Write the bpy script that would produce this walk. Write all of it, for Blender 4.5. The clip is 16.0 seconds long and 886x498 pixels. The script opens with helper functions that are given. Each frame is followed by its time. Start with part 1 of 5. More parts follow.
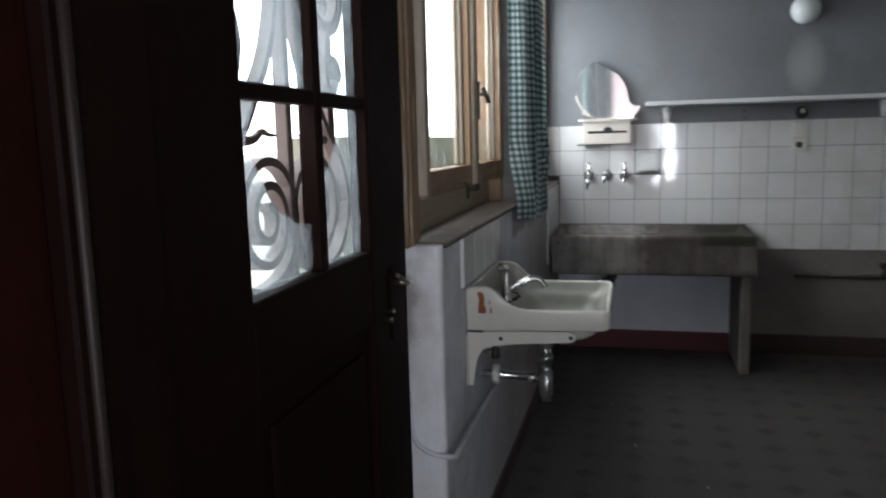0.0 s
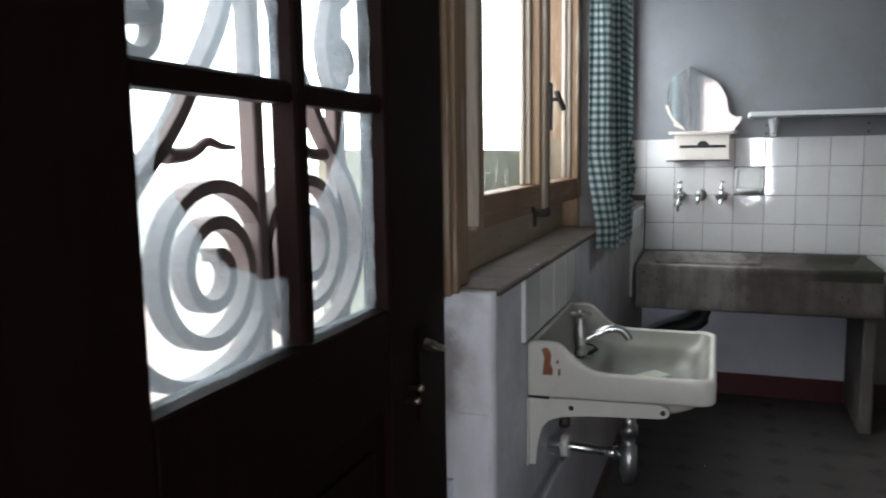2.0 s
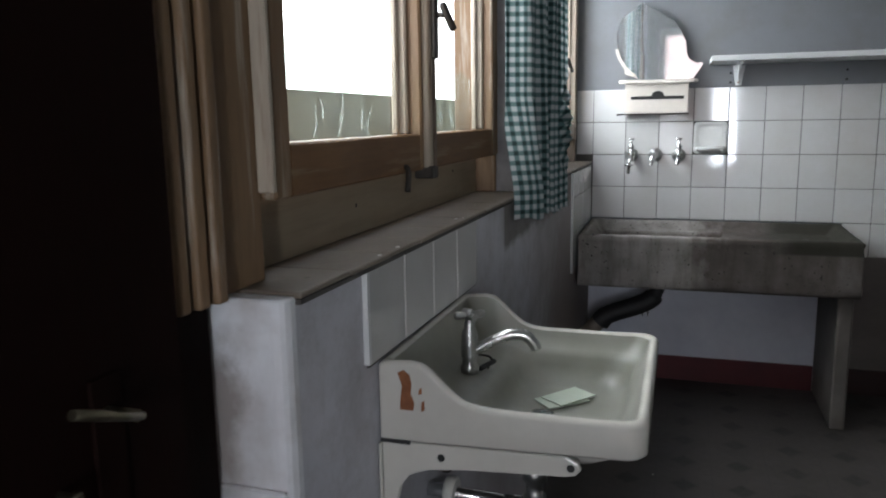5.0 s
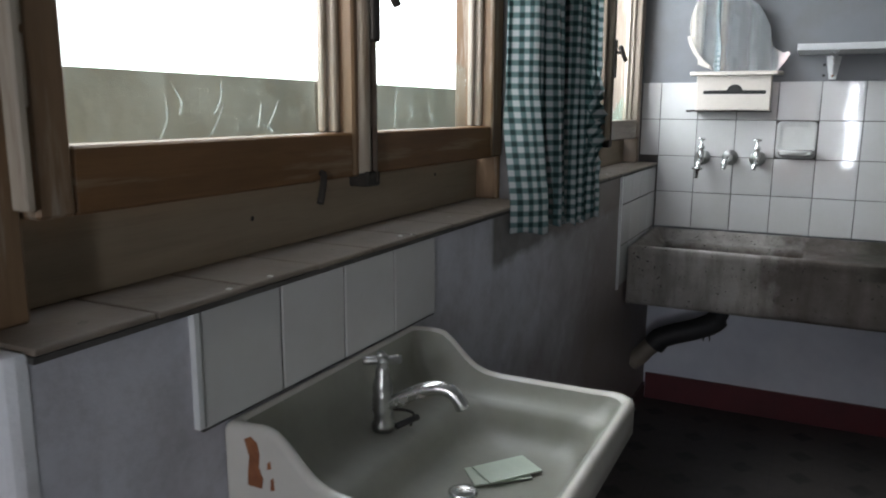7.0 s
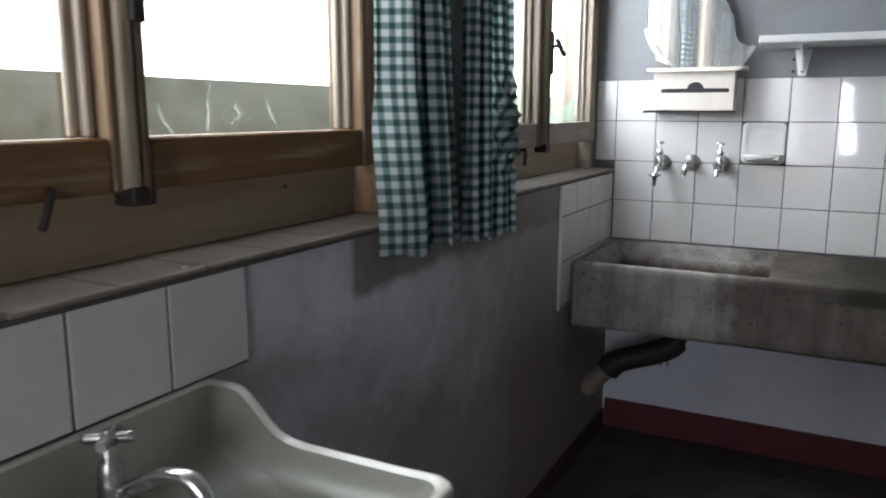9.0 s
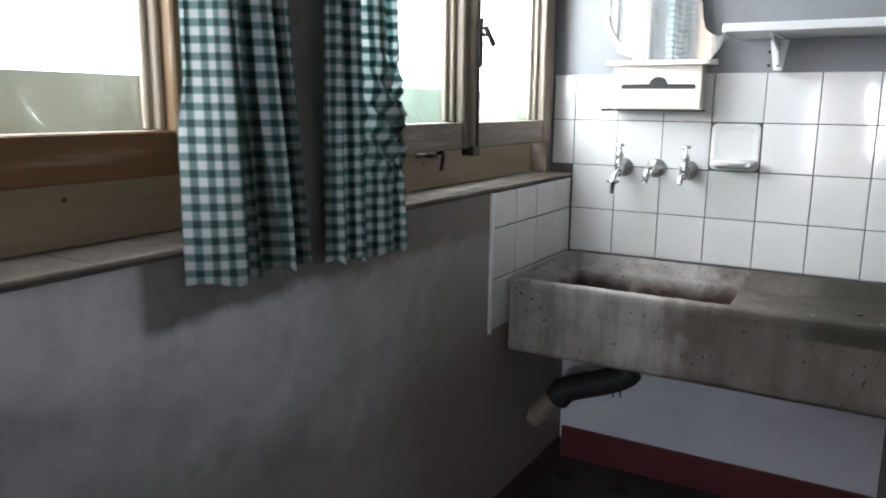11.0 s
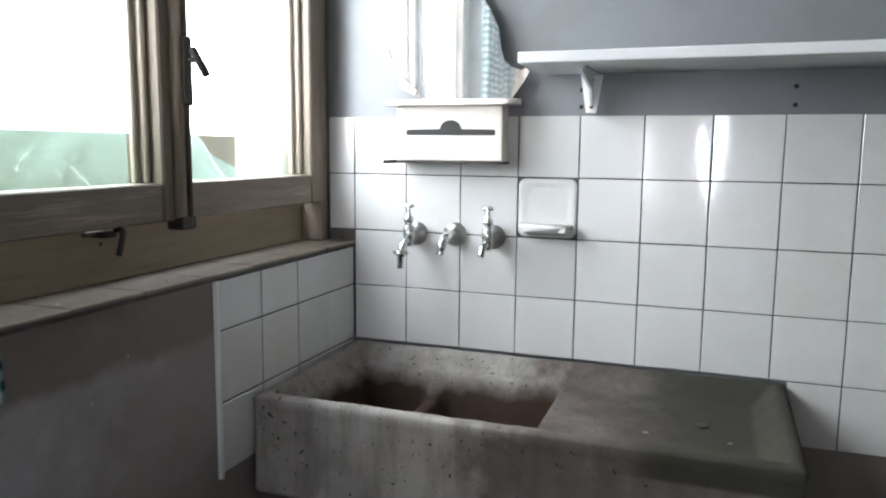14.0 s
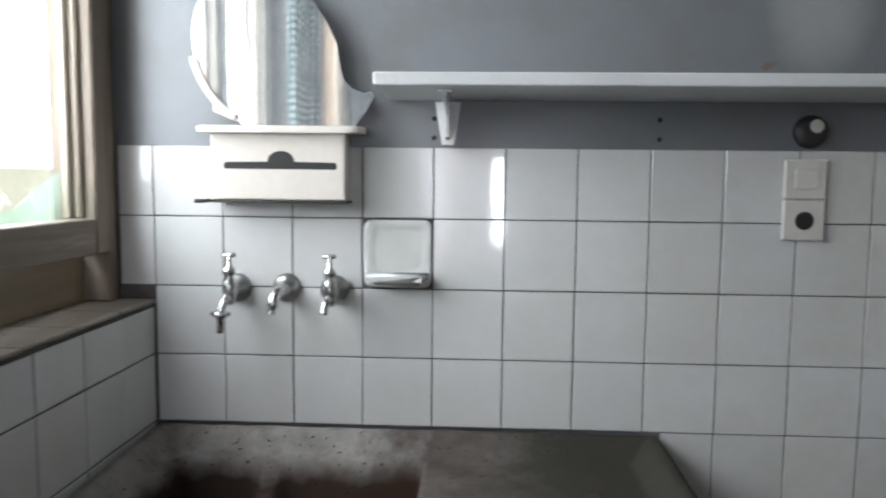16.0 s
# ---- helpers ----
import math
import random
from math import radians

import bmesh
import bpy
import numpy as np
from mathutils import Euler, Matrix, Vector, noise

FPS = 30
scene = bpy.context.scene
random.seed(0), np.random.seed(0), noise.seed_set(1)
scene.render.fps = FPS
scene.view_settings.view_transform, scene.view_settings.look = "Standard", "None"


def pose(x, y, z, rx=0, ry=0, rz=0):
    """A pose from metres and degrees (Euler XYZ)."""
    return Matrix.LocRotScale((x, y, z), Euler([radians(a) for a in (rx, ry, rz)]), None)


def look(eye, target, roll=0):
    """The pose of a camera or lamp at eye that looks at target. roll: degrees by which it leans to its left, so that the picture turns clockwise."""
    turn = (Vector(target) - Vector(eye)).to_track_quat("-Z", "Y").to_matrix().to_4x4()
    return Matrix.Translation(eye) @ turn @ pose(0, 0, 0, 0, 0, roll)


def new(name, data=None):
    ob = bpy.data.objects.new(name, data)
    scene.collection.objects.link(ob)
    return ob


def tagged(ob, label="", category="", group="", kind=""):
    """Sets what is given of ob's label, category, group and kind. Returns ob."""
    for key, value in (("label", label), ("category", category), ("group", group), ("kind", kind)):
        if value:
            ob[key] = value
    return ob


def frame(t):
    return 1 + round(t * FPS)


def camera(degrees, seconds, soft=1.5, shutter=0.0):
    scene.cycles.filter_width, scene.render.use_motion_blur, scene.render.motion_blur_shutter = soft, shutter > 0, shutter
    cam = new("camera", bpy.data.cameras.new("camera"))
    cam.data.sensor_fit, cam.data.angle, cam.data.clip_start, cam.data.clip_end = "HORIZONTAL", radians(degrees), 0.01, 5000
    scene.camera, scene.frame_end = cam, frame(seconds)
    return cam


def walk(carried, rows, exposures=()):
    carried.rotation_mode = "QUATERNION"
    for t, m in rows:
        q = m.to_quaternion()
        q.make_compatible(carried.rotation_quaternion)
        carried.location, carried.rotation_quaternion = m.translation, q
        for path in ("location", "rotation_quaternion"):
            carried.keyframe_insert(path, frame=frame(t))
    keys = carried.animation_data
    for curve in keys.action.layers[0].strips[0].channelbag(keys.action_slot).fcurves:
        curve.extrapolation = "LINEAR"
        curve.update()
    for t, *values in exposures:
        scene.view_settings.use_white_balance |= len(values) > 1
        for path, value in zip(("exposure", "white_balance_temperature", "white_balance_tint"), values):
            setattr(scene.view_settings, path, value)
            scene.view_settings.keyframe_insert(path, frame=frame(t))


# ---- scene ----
cam = camera(61.1, 16.0, soft=2.0, shutter=0.5)
PATH = [
    (0, (0.434, -4.703, 1.307), (-0.052, -2.784, 1.024), -1.5),
    (0.5, (0.459, -4.569, 1.306), (-0.225, -2.707, 1.056), -1.0),
    (1, (0.456, -4.457, 1.309), (-0.355, -2.647, 1.054), -0.9),
    (1.5, (0.396, -4.342, 1.315), (-0.407, -2.526, 1.074), -1.1),
    (2, (0.368, -4.255, 1.312), (-0.314, -2.391, 1.065), -0.9),
    (2.5, (0.363, -4.166, 1.294), (-0.261, -2.287, 1.01), -0.9),
    (3, (0.357, -4.041, 1.271), (-0.24, -2.163, 0.935), -0.9),
    (3.5, (0.357, -3.928, 1.282), (-0.273, -2.059, 0.946), -0.8),
    (4, (0.374, -3.849, 1.267), (-0.224, -1.983, 0.869), -1.2),
    (4.5, (0.389, -3.758, 1.265), (-0.164, -1.871, 0.898), -1.3),
    (4.7, (0.397, -3.713, 1.257), (-0.173, -1.827, 0.914), -1.1),
    (6.8, (0.573, -3.304, 1.261), (-0.25, -1.52, 0.887), 0.3),
    (7, (0.598, -3.269, 1.268), (-0.27, -1.506, 0.901), 0.3),
    (7.5, (0.632, -3.187, 1.259), (-0.257, -1.438, 0.871), -0.1),
    (8, (0.657, -3.066, 1.261), (-0.244, -1.321, 0.887), -0.2),
    (8.5, (0.701, -2.961, 1.267), (-0.22, -1.225, 0.893), 0.1),
    (9, (0.748, -2.884, 1.263), (-0.156, -1.136, 0.903), 0.1),
    (9.2, (0.773, -2.851, 1.265), (-0.137, -1.111, 0.885), 0.2),
    (11.3, (0.949, -2.41, 1.279), (-0.061, -0.724, 0.911), 0.2),
    (11.5, (0.961, -2.368, 1.289), (-0.061, -0.687, 0.927), 0.0),
    (12, (0.941, -2.256, 1.285), (-0.045, -0.55, 0.939), 0.3),
    (12.5, (0.935, -2.159, 1.278), (0.054, -0.395, 0.943), 0.7),
    (13, (0.923, -2.046, 1.275), (0.186, -0.215, 0.951), 0.7),
    (13.5, (0.912, -1.925, 1.284), (0.258, -0.061, 0.971), 0.5),
    (14, (0.91, -1.821, 1.3), (0.238, 0.044, 1.033), 0.5),
    (14.5, (0.898, -1.749, 1.314), (0.265, 0.131, 1.057), 1.0),
    (15, (0.796, -1.672, 1.324), (0.31, 0.253, 1.082), 1.1),
    (15.5, (0.72, -1.62, 1.342), (0.41, 0.343, 1.112), 1.0),
    (16, (0.694, -1.577, 1.317), (0.602, 0.412, 1.128), 0.6),
]
walk(cam, [(t, look(eye, target, roll)) for t, eye, target, roll in PATH],
     exposures=[(0, 0.68), (1.0, 0.98), (1.5, 0.85), (2.5, 0.82), (3.5, 1.05), (4.5, 0.9), (7, 0.75), (8, 0.93), (9, 1.12), (11.5, 1.75), (12.5, 1.78), (14.5, 1.42), (16, 1.02)])

# ---- world, sun, lamps ----
world = bpy.data.worlds.new("sky")
scene.world = world
world.use_nodes = True
wn = world.node_tree.nodes
wl = world.node_tree.links
sky = wn.new("ShaderNodeTexSky")
sky.sky_type = 'NISHITA'
sky.sun_disc = False
sky.sun_elevation = radians(60)
sky.sun_rotation = radians(59)
sky.dust_density = 1.5
wl.new(sky.outputs[0], wn["Background"].inputs[0])
wn["Background"].inputs[1].default_value = 0.15
sun = new("sun", bpy.data.lights.new("sun", 'SUN'))
sun.data.energy, sun.data.angle, sun.data.color = 4.0, radians(0.6), (1.0, 0.96, 0.9)
sun.matrix_world = look((5, 3, 10), (0, 0, 0))


def window_lamp(name, y0, y1, z0, z1, x, watts, turn=90):
    d = bpy.data.lights.new(name, 'AREA')
    d.shape, d.size, d.size_y, d.energy, d.color = 'RECTANGLE', y1 - y0, z1 - z0, watts, (0.825, 0.905, 1.0)
    ob = new(name, d)
    ob.matrix_world = look((x, (y0 + y1) / 2, (z0 + z1) / 2), (x + 1, (y0 + y1) / 2, (z0 + z1) / 2))
    return ob


WIN_TOP = 2.32
window_lamp("sky_light_window", -2.76, -1.62, 1.36, WIN_TOP - 0.08, -0.245, 7)
window_lamp("sky_light_window", -1.15, -0.66, 1.32, WIN_TOP - 0.10, -0.245, 4.5)
window_lamp("sky_light_window", -0.57, -0.11, 1.30, WIN_TOP - 0.16, -0.245, 8.5)
window_lamp("sky_light_door", -3.72, -3.24, 1.08, 2.0, -0.245, 2.2)
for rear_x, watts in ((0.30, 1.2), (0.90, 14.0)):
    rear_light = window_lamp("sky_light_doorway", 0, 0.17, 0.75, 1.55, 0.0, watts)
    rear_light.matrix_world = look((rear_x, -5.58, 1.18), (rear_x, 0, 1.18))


# ---- materials ----
class Mat:
    """A small node builder round one material."""

    def __init__(self, name, rough=0.6, metal=0.0, spec=0.5):
        self.m = bpy.data.materials.new(name)
        self.m.use_nodes = True
        self.t = self.m.node_tree
        self.b = self.t.nodes["Principled BSDF"]
        self.b.inputs["Roughness"].default_value = rough
        self.b.inputs["Metallic"].default_value = metal
        self.b.inputs["Specular IOR Level"].default_value = spec
        self.co = None

    def node(self, kind, **ins):
        n = self.t.nodes.new(kind)
        for k, v in ins.items():
            n.inputs[k.replace("_", " ")].default_value = v
        return n

    def link(self, a, b):
        self.t.links.new(a, b)

    def pos(self):
        if not self.co:
            self.co = self.t.nodes.new("ShaderNodeNewGeometry").outputs["Position"]
        return self.co

    def noise(self, scale, detail=4.0, rough=0.55, stretch=None):
        n = self.node("ShaderNodeTexNoise", Scale=scale, Detail=detail, Roughness=rough)
        if stretch:
            mp = self.t.nodes.new("ShaderNodeMapping")
            mp.inputs["Scale"].default_value = stretch
            self.link(self.pos(), mp.inputs[0])
            self.link(mp.outputs[0], n.inputs["Vector"])
        else:
            self.link(self.pos(), n.inputs["Vector"])
        return n.outputs["Fac"]

    def ramp(self, fac, stops):
        r = self.t.nodes.new("ShaderNodeValToRGB")
        e = r.color_ramp.elements
        while len(e) < len(stops):
            e.new(0.5)
        for el, (p, c) in zip(e, stops):
            el.position = p
            el.color = (*c, 1) if len(c) == 3 else c
        self.link(fac, r.inputs[0])
        return r.outputs[0]

    def mix(self, fac, a, b):
        n = self.t.nodes.new("ShaderNodeMix")
        n.data_type = 'RGBA'
        for v, k in ((fac, 0), (a, 6), (b, 7)):
            if isinstance(v, (int, float)):
                n.inputs[k].default_value = v
            elif isinstance(v, tuple):
                n.inputs[k].default_value = (*v, 1)
            else:
                self.link(v, n.inputs[k])
        return n.outputs[2]

    def math(self, op, a, b=0.0):
        n = self.t.nodes.new("ShaderNodeMath")
        n.operation = op
        for v, k in ((a, 0), (b, 1)):
            if isinstance(v, (int, float)):
                n.inputs[k].default_value = v
            else:
                self.link(v, n.inputs[k])
        return n.outputs[0]

    def xyz(self, vec=None):
        n = self.t.nodes.new("ShaderNodeSeparateXYZ")
        self.link(vec or self.pos(), n.inputs[0])
        return n.outputs

    def color(self, c):
        if isinstance(c, tuple):
            self.b.inputs["Base Color"].default_value = (*c, 1)
        else:
            self.link(c, self.b.inputs["Base Color"])
        return self

    def rough(self, fac, lo, hi):
        n = self.node("ShaderNodeMapRange")
        n.inputs[3].default_value, n.inputs[4].default_value = lo, hi
        self.link(fac, n.inputs[0])
        self.link(n.outputs[0], self.b.inputs["Roughness"])
        return self

    def bump(self, fac, dist=0.002, strength=0.5):
        n = self.node("ShaderNodeBump", Distance=dist, Strength=strength)
        self.link(fac, n.inputs["Height"])
        self.link(n.outputs[0], self.b.inputs["Normal"])
        return self


def step_mask(M, value, edge, soft):
    """0 under edge, 1 above it, over a soft stretch."""
    n = M.node("ShaderNodeMapRange")
    n.inputs[1].default_value, n.inputs[2].default_value = edge - soft, edge + soft
    M.link(value, n.inputs[0])
    return n.outputs[0]


def mottled(name, a, b, scale=6.0, rough=(0.5, 0.75), grain=120, bump=0.0006, stretch=None, spots=None, metal=0.0, spec=0.5):
    M = Mat(name, metal=metal, spec=spec)
    big = M.noise(scale, 5, 0.6, stretch)
    col = M.ramp(big, [(0.3, a), (0.7, b)])
    fine = M.noise(grain, 3, 0.6, stretch)
    col = M.mix(M.math('MULTIPLY', fine, 0.22), col, tuple(v * 0.55 for v in a))
    if spots:
        c, thr = spots
        sp = M.ramp(M.noise(scale * 4.3, 3, 0.7), [(thr, (0, 0, 0)), (thr + 0.03, (1, 1, 1))])
        col = M.mix(sp, col, c)
    M.color(col).rough(big, *rough).bump(fine, bump, 0.6)
    return M.m


def wood(name, a, b, along='z', rough=(0.45, 0.7), scale=5.0, wear=None, spec=0.5):
    M = Mat(name, spec=spec)
    s = {'z': (9, 9, 0.6), 'y': (9, 0.6, 9), 'x': (0.6, 9, 9)}[along]
    g = M.noise(scale, 6, 0.65, s)
    col = M.ramp(g, [(0.25, a), (0.55, b), (0.8, tuple(v * 0.85 for v in a))])
    st = M.noise(3.5, 4, 0.6)
    col = M.mix(M.math('MULTIPLY', st, 0.45), col, tuple(v * 0.4 for v in a))
    if wear:
        w = M.ramp(M.noise(9, 5, 0.7, tuple(v * 0.35 for v in s)), [(0.57, (0, 0, 0)), (0.68, (1, 1, 1))])
        col = M.mix(w, col, wear)
    M.color(col).rough(st, *rough).bump(g, 0.0012, 0.5)
    return M.m


def wall_paint():
    """Blue-grey oil paint, scuffed, with paler rubbed patches; whitewash on the low part."""
    M = Mat("wall_paint")
    big = M.noise(1.3, 5, 0.6)
    col = M.ramp(big, [(0.3, (0.138, 0.145, 0.154)), (0.7, (0.192, 0.199, 0.209))])
    fine = M.noise(45, 4, 0.7)
    col = M.mix(M.math('MULTIPLY', fine, 0.18), col, (0.12, 0.13, 0.145))
    warm = M.ramp(M.noise(2.2, 5, 0.7), [(0.48, (0, 0, 0)), (0.72, (1, 1, 1))])
    col = M.mix(M.math('MULTIPLY', warm, 0.6), col, (0.125, 0.120, 0.104))
    p = M.xyz()
    dx = M.math('MULTIPLY', M.math('SUBTRACT', p[0], 1.38), 1.6)
    dz = M.math('SUBTRACT', p[2], 1.69)
    d = M.math('ADD', M.math('MULTIPLY', dx, dx), M.math('MULTIPLY', dz, dz))
    d = M.math('ADD', d, M.math('MULTIPLY', M.noise(7, 3), 0.03))
    rub = M.math('SUBTRACT', 1.0, step_mask(M, d, 0.028, 0.022))
    col = M.mix(M.math('MULTIPLY', rub, 0.6), col, (0.42, 0.42, 0.41))
    low = M.math('SUBTRACT', 1.0, step_mask(M, p[2], 0.64, 0.004))
    white = M.ramp(M.noise(3.1, 5, 0.65), [(0.3, (0.52, 0.53, 0.60)), (0.7, (0.68, 0.69, 0.75))])
    drab = M.ramp(M.noise(2.7, 5, 0.65), [(0.3, (0.12, 0.105, 0.095)), (0.7, (0.20, 0.18, 0.165))])
    white = M.mix(step_mask(M, p[0], 1.07, 0.004), white, drab)
    col = M.mix(low, col, white)
    M.color(col).rough(big, 0.28, 0.45).bump(M.noise(22, 5, 0.6), 0.0018, 0.4)
    return M.m


def parapet_paint():
    """Cement-grey paint with a rougher strip where cladding was taken off, browner near the floor and the sink corner.
    """
    M = Mat("low_wall_paint")
    big = M.noise(2.3, 6, 0.65)
    p = M.xyz()
    edge = M.math('ADD', p[2], M.math('MULTIPLY', M.math('SUBTRACT', M.noise(5.5, 4, 0.6), 0.5), 0.10))
    up = M.math('MULTIPLY', step_mask(M, edge, 0.925, 0.012), step_mask(M, p[1], -1.75, 0.01))
    paint = M.ramp(big, [(0.3, (0.43, 0.43, 0.465)), (0.7, (0.60, 0.60, 0.65))])
    cement = M.ramp(M.noise(14, 5, 0.7), [(0.3, (0.13, 0.12, 0.115)), (0.7, (0.22, 0.21, 0.205))])
    col = M.mix(up, paint, cement)
    stain = M.ramp(M.noise(3.7, 5, 0.7), [(0.48, (0, 0, 0)), (0.72, (1, 1, 1))])
    col = M.mix(M.math('MULTIPLY', stain, 0.35), col, (0.15, 0.115, 0.092))
    # brown patch that widens toward the stone sink corner and up from the floor
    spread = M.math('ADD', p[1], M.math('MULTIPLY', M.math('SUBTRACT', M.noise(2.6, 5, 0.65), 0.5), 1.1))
    corner_brown = step_mask(M, spread, -1.18, 0.28)
    col = M.mix(M.math('MULTIPLY', corner_brown, 0.76), col, (0.150, 0.110, 0.088))
    drab_mask = M.math('ADD', p[2], M.math('MULTIPLY', M.math('SUBTRACT', M.noise(1.9, 4, 0.6), 0.5), 0.75))
    drab_mask = M.math('MULTIPLY', M.math('SUBTRACT', 1.0, step_mask(M, drab_mask, 0.62, 0.09)), step_mask(M, p[1], -2.2, 0.3))
    col = M.mix(M.math('MULTIPLY', drab_mask, 0.58), col, (0.135, 0.098, 0.078))
    soil = M.ramp(M.noise(13, 6, 0.75), [(0.45, (0, 0, 0)), (0.72, (1, 1, 1))])
    col = M.mix(M.math('MULTIPLY', soil, 0.38), col, (0.19, 0.178, 0.168))
    chips = M.ramp(M.noise(38, 3, 0.7), [(0.72, (0, 0, 0)), (0.74, (1, 1, 1))])
    col = M.mix(M.math('MULTIPLY', chips, 0.5), col, (0.5, 0.5, 0.5))
    M.color(col).rough(big, 0.4, 0.6).bump(M.noise(30, 5, 0.7), 0.0025, 0.5)
    return M.m


def tile_glaze():
    M = Mat("white_glaze", rough=0.07)
    oi = M.t.nodes.new("ShaderNodeObjectInfo")
    col = M.ramp(oi.outputs["Random"], [(0.0, (0.53, 0.53, 0.525)), (0.5, (0.60, 0.595, 0.59)), (1.0, (0.565, 0.56, 0.545))])
    # dirty blotches grow stronger to the right, painting in the falloff of window light
    drab_mask = M.ramp(M.noise(5, 5, 0.7), [(0.38, (0, 0, 0)), (0.8, (1, 1, 1))])
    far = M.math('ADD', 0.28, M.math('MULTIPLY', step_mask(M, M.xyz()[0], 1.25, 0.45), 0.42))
    col = M.mix(M.math('MULTIPLY', drab_mask, far), col, (0.40, 0.375, 0.31))
    M.color(col).rough(M.noise(9, 4, 0.7), 0.02, 0.10).bump(M.noise(13, 2, 0.5), 0.0010, 0.4)
    return M.m


def floor_cement():
    """Old cement tiles: grey ground with dark lozenges at the corners, worn and dusty."""
    M = Mat("patterned_cement")
    p = M.xyz()
    P = 0.19

    def cell(v, off):
        f = M.math('FRACT', M.math('DIVIDE', M.math('ADD', v, 20 * P + off), P))
        return M.math('ABSOLUTE', M.math('SUBTRACT', f, 0.5))
    u, v = cell(p[0], 0.02), cell(p[1], 0.05)
    dia = M.math('ADD', u, v)
    worn = M.noise(2.1, 5, 0.65)
    loz = M.math('SUBTRACT', 1.0, step_mask(M, dia, 0.24, 0.05))
    col = M.ramp(worn, [(0.3, (0.030, 0.026, 0.023)), (0.7, (0.060, 0.052, 0.047))])
    col = M.mix(M.math('MULTIPLY', loz, M.math('ADD', 0.25, M.math('MULTIPLY', worn, 0.9))), col, (0.010, 0.009, 0.009))
    ring = M.math('MULTIPLY', step_mask(M, dia, 0.62, 0.03), 0.35)
    col = M.mix(ring, col, (0.06, 0.05, 0.05))
    joint = step_mask(M, M.math('MAXIMUM', u, v), 0.492, 0.004)
    col = M.mix(M.math('MULTIPLY', joint, 0.7), col, (0.03, 0.03, 0.03))
    dust = M.ramp(M.noise(26, 4, 0.7), [(0.45, (0, 0, 0)), (0.75, (1, 1, 1))])
    col = M.mix(M.math('MULTIPLY', dust, 0.3), col, (0.085, 0.075, 0.068))
    M.color(col).rough(worn, 0.45, 0.7).bump(M.noise(60, 4, 0.7), 0.001, 0.4)
    return M.m


def gingham():
    M = Mat("green_gingham", rough=0.85)
    uv = M.t.nodes.new("ShaderNodeUVMap")
    s = M.xyz(uv.outputs[0])

    def band(v):
        f = M.math('FRACT', M.math('DIVIDE', M.math('ADD', v, 9.0), 0.0262))
        return M.math('SUBTRACT', step_mask(M, f, 0.06, 0.06), step_mask(M, f, 0.53, 0.06))
    a, b = band(s[0]), band(s[1])
    tot = M.math('MULTIPLY', M.math('ADD', a, b), 0.5)
    col = M.ramp(tot, [(0.0, (0.84, 0.87, 0.87)), (0.5, (0.20, 0.335, 0.335)), (1.0, (0.016, 0.066, 0.066))])
    age = M.noise(4, 5, 0.6)
    col = M.mix(M.math('MULTIPLY', age, 0.25), col, (0.25, 0.25, 0.22))
    M.color(col).bump(M.noise(900, 2, 0.5), 0.0004, 0.5)
    tr = M.t.nodes.new("ShaderNodeBsdfTranslucent")
    M.link(col, tr.inputs[0])
    mx = M.t.nodes.new("ShaderNodeMixShader")
    mx.inputs[0].default_value = 0.6
    M.link(M.b.outputs[0], mx.inputs[1])
    M.link(tr.outputs[0], mx.inputs[2])
    M.link(mx.outputs[0], M.t.nodes["Material Output"].inputs[0])
    return M.m


def hazy_glass(name, clear, haze, dirt, least=0.85, most=1.15):
    """Pane: part clear, part dusty film that scatters light."""
    M = Mat(name, rough=0.15)
    tr = M.t.nodes.new("ShaderNodeBsdfTransparent")
    tr.inputs[0].default_value = (*clear, 1)
    tl = M.t.nodes.new("ShaderNodeBsdfTranslucent")
    tl.inputs[0].default_value = (*haze, 1)
    gl = M.t.nodes.new("ShaderNodeBsdfGlossy")
    gl.inputs["Roughness"].default_value = 0.05
    m1, m2 = M.t.nodes.new("ShaderNodeMixShader"), M.t.nodes.new("ShaderNodeMixShader")
    film = M.ramp(M.noise(18, 5, 0.7), [(0.3, (dirt * least,) * 3), (0.75, (min(dirt * most, 1),) * 3)])
    M.link(film, m1.inputs[0])
    M.link(tr.outputs[0], m1.inputs[1])
    M.link(tl.outputs[0], m1.inputs[2])
    m2.inputs[0].default_value = 0.04
    M.link(m1.outputs[0], m2.inputs[1])
    M.link(gl.outputs[0], m2.inputs[2])
    M.link(m2.outputs[0], M.t.nodes["Material Output"].inputs[0])
    return M.m


def old_mirror():
    M = Mat("mirror_silver", rough=0.02, metal=0.84)
    f = M.ramp(M.noise(24, 5, 0.75), [(0.52, (0.84, 0.88, 0.89)), (0.72, (0.62, 0.67, 0.70))])
    M.color(f).rough(M.noise(9, 4, 0.7), 0.0, 0.09)
    return M.m


def gravel_ground():
    M = Mat("pale_gravel", rough=0.9)
    v = M.node("ShaderNodeTexVoronoi", Scale=5.0)
    M.link(M.pos(), v.inputs["Vector"])
    c = M.ramp(v.outputs["Distance"], [(0.1, (0.62, 0.62, 0.60)), (0.6, (0.30, 0.30, 0.27))])
    n = M.ramp(M.noise(0.6, 5, 0.7), [(0.4, (0, 0, 0)), (0.7, (1, 1, 1))])
    c = M.mix(M.math('MULTIPLY', n, 0.4), c, (0.14, 0.16, 0.10))
    M.color(c)
    return M.m


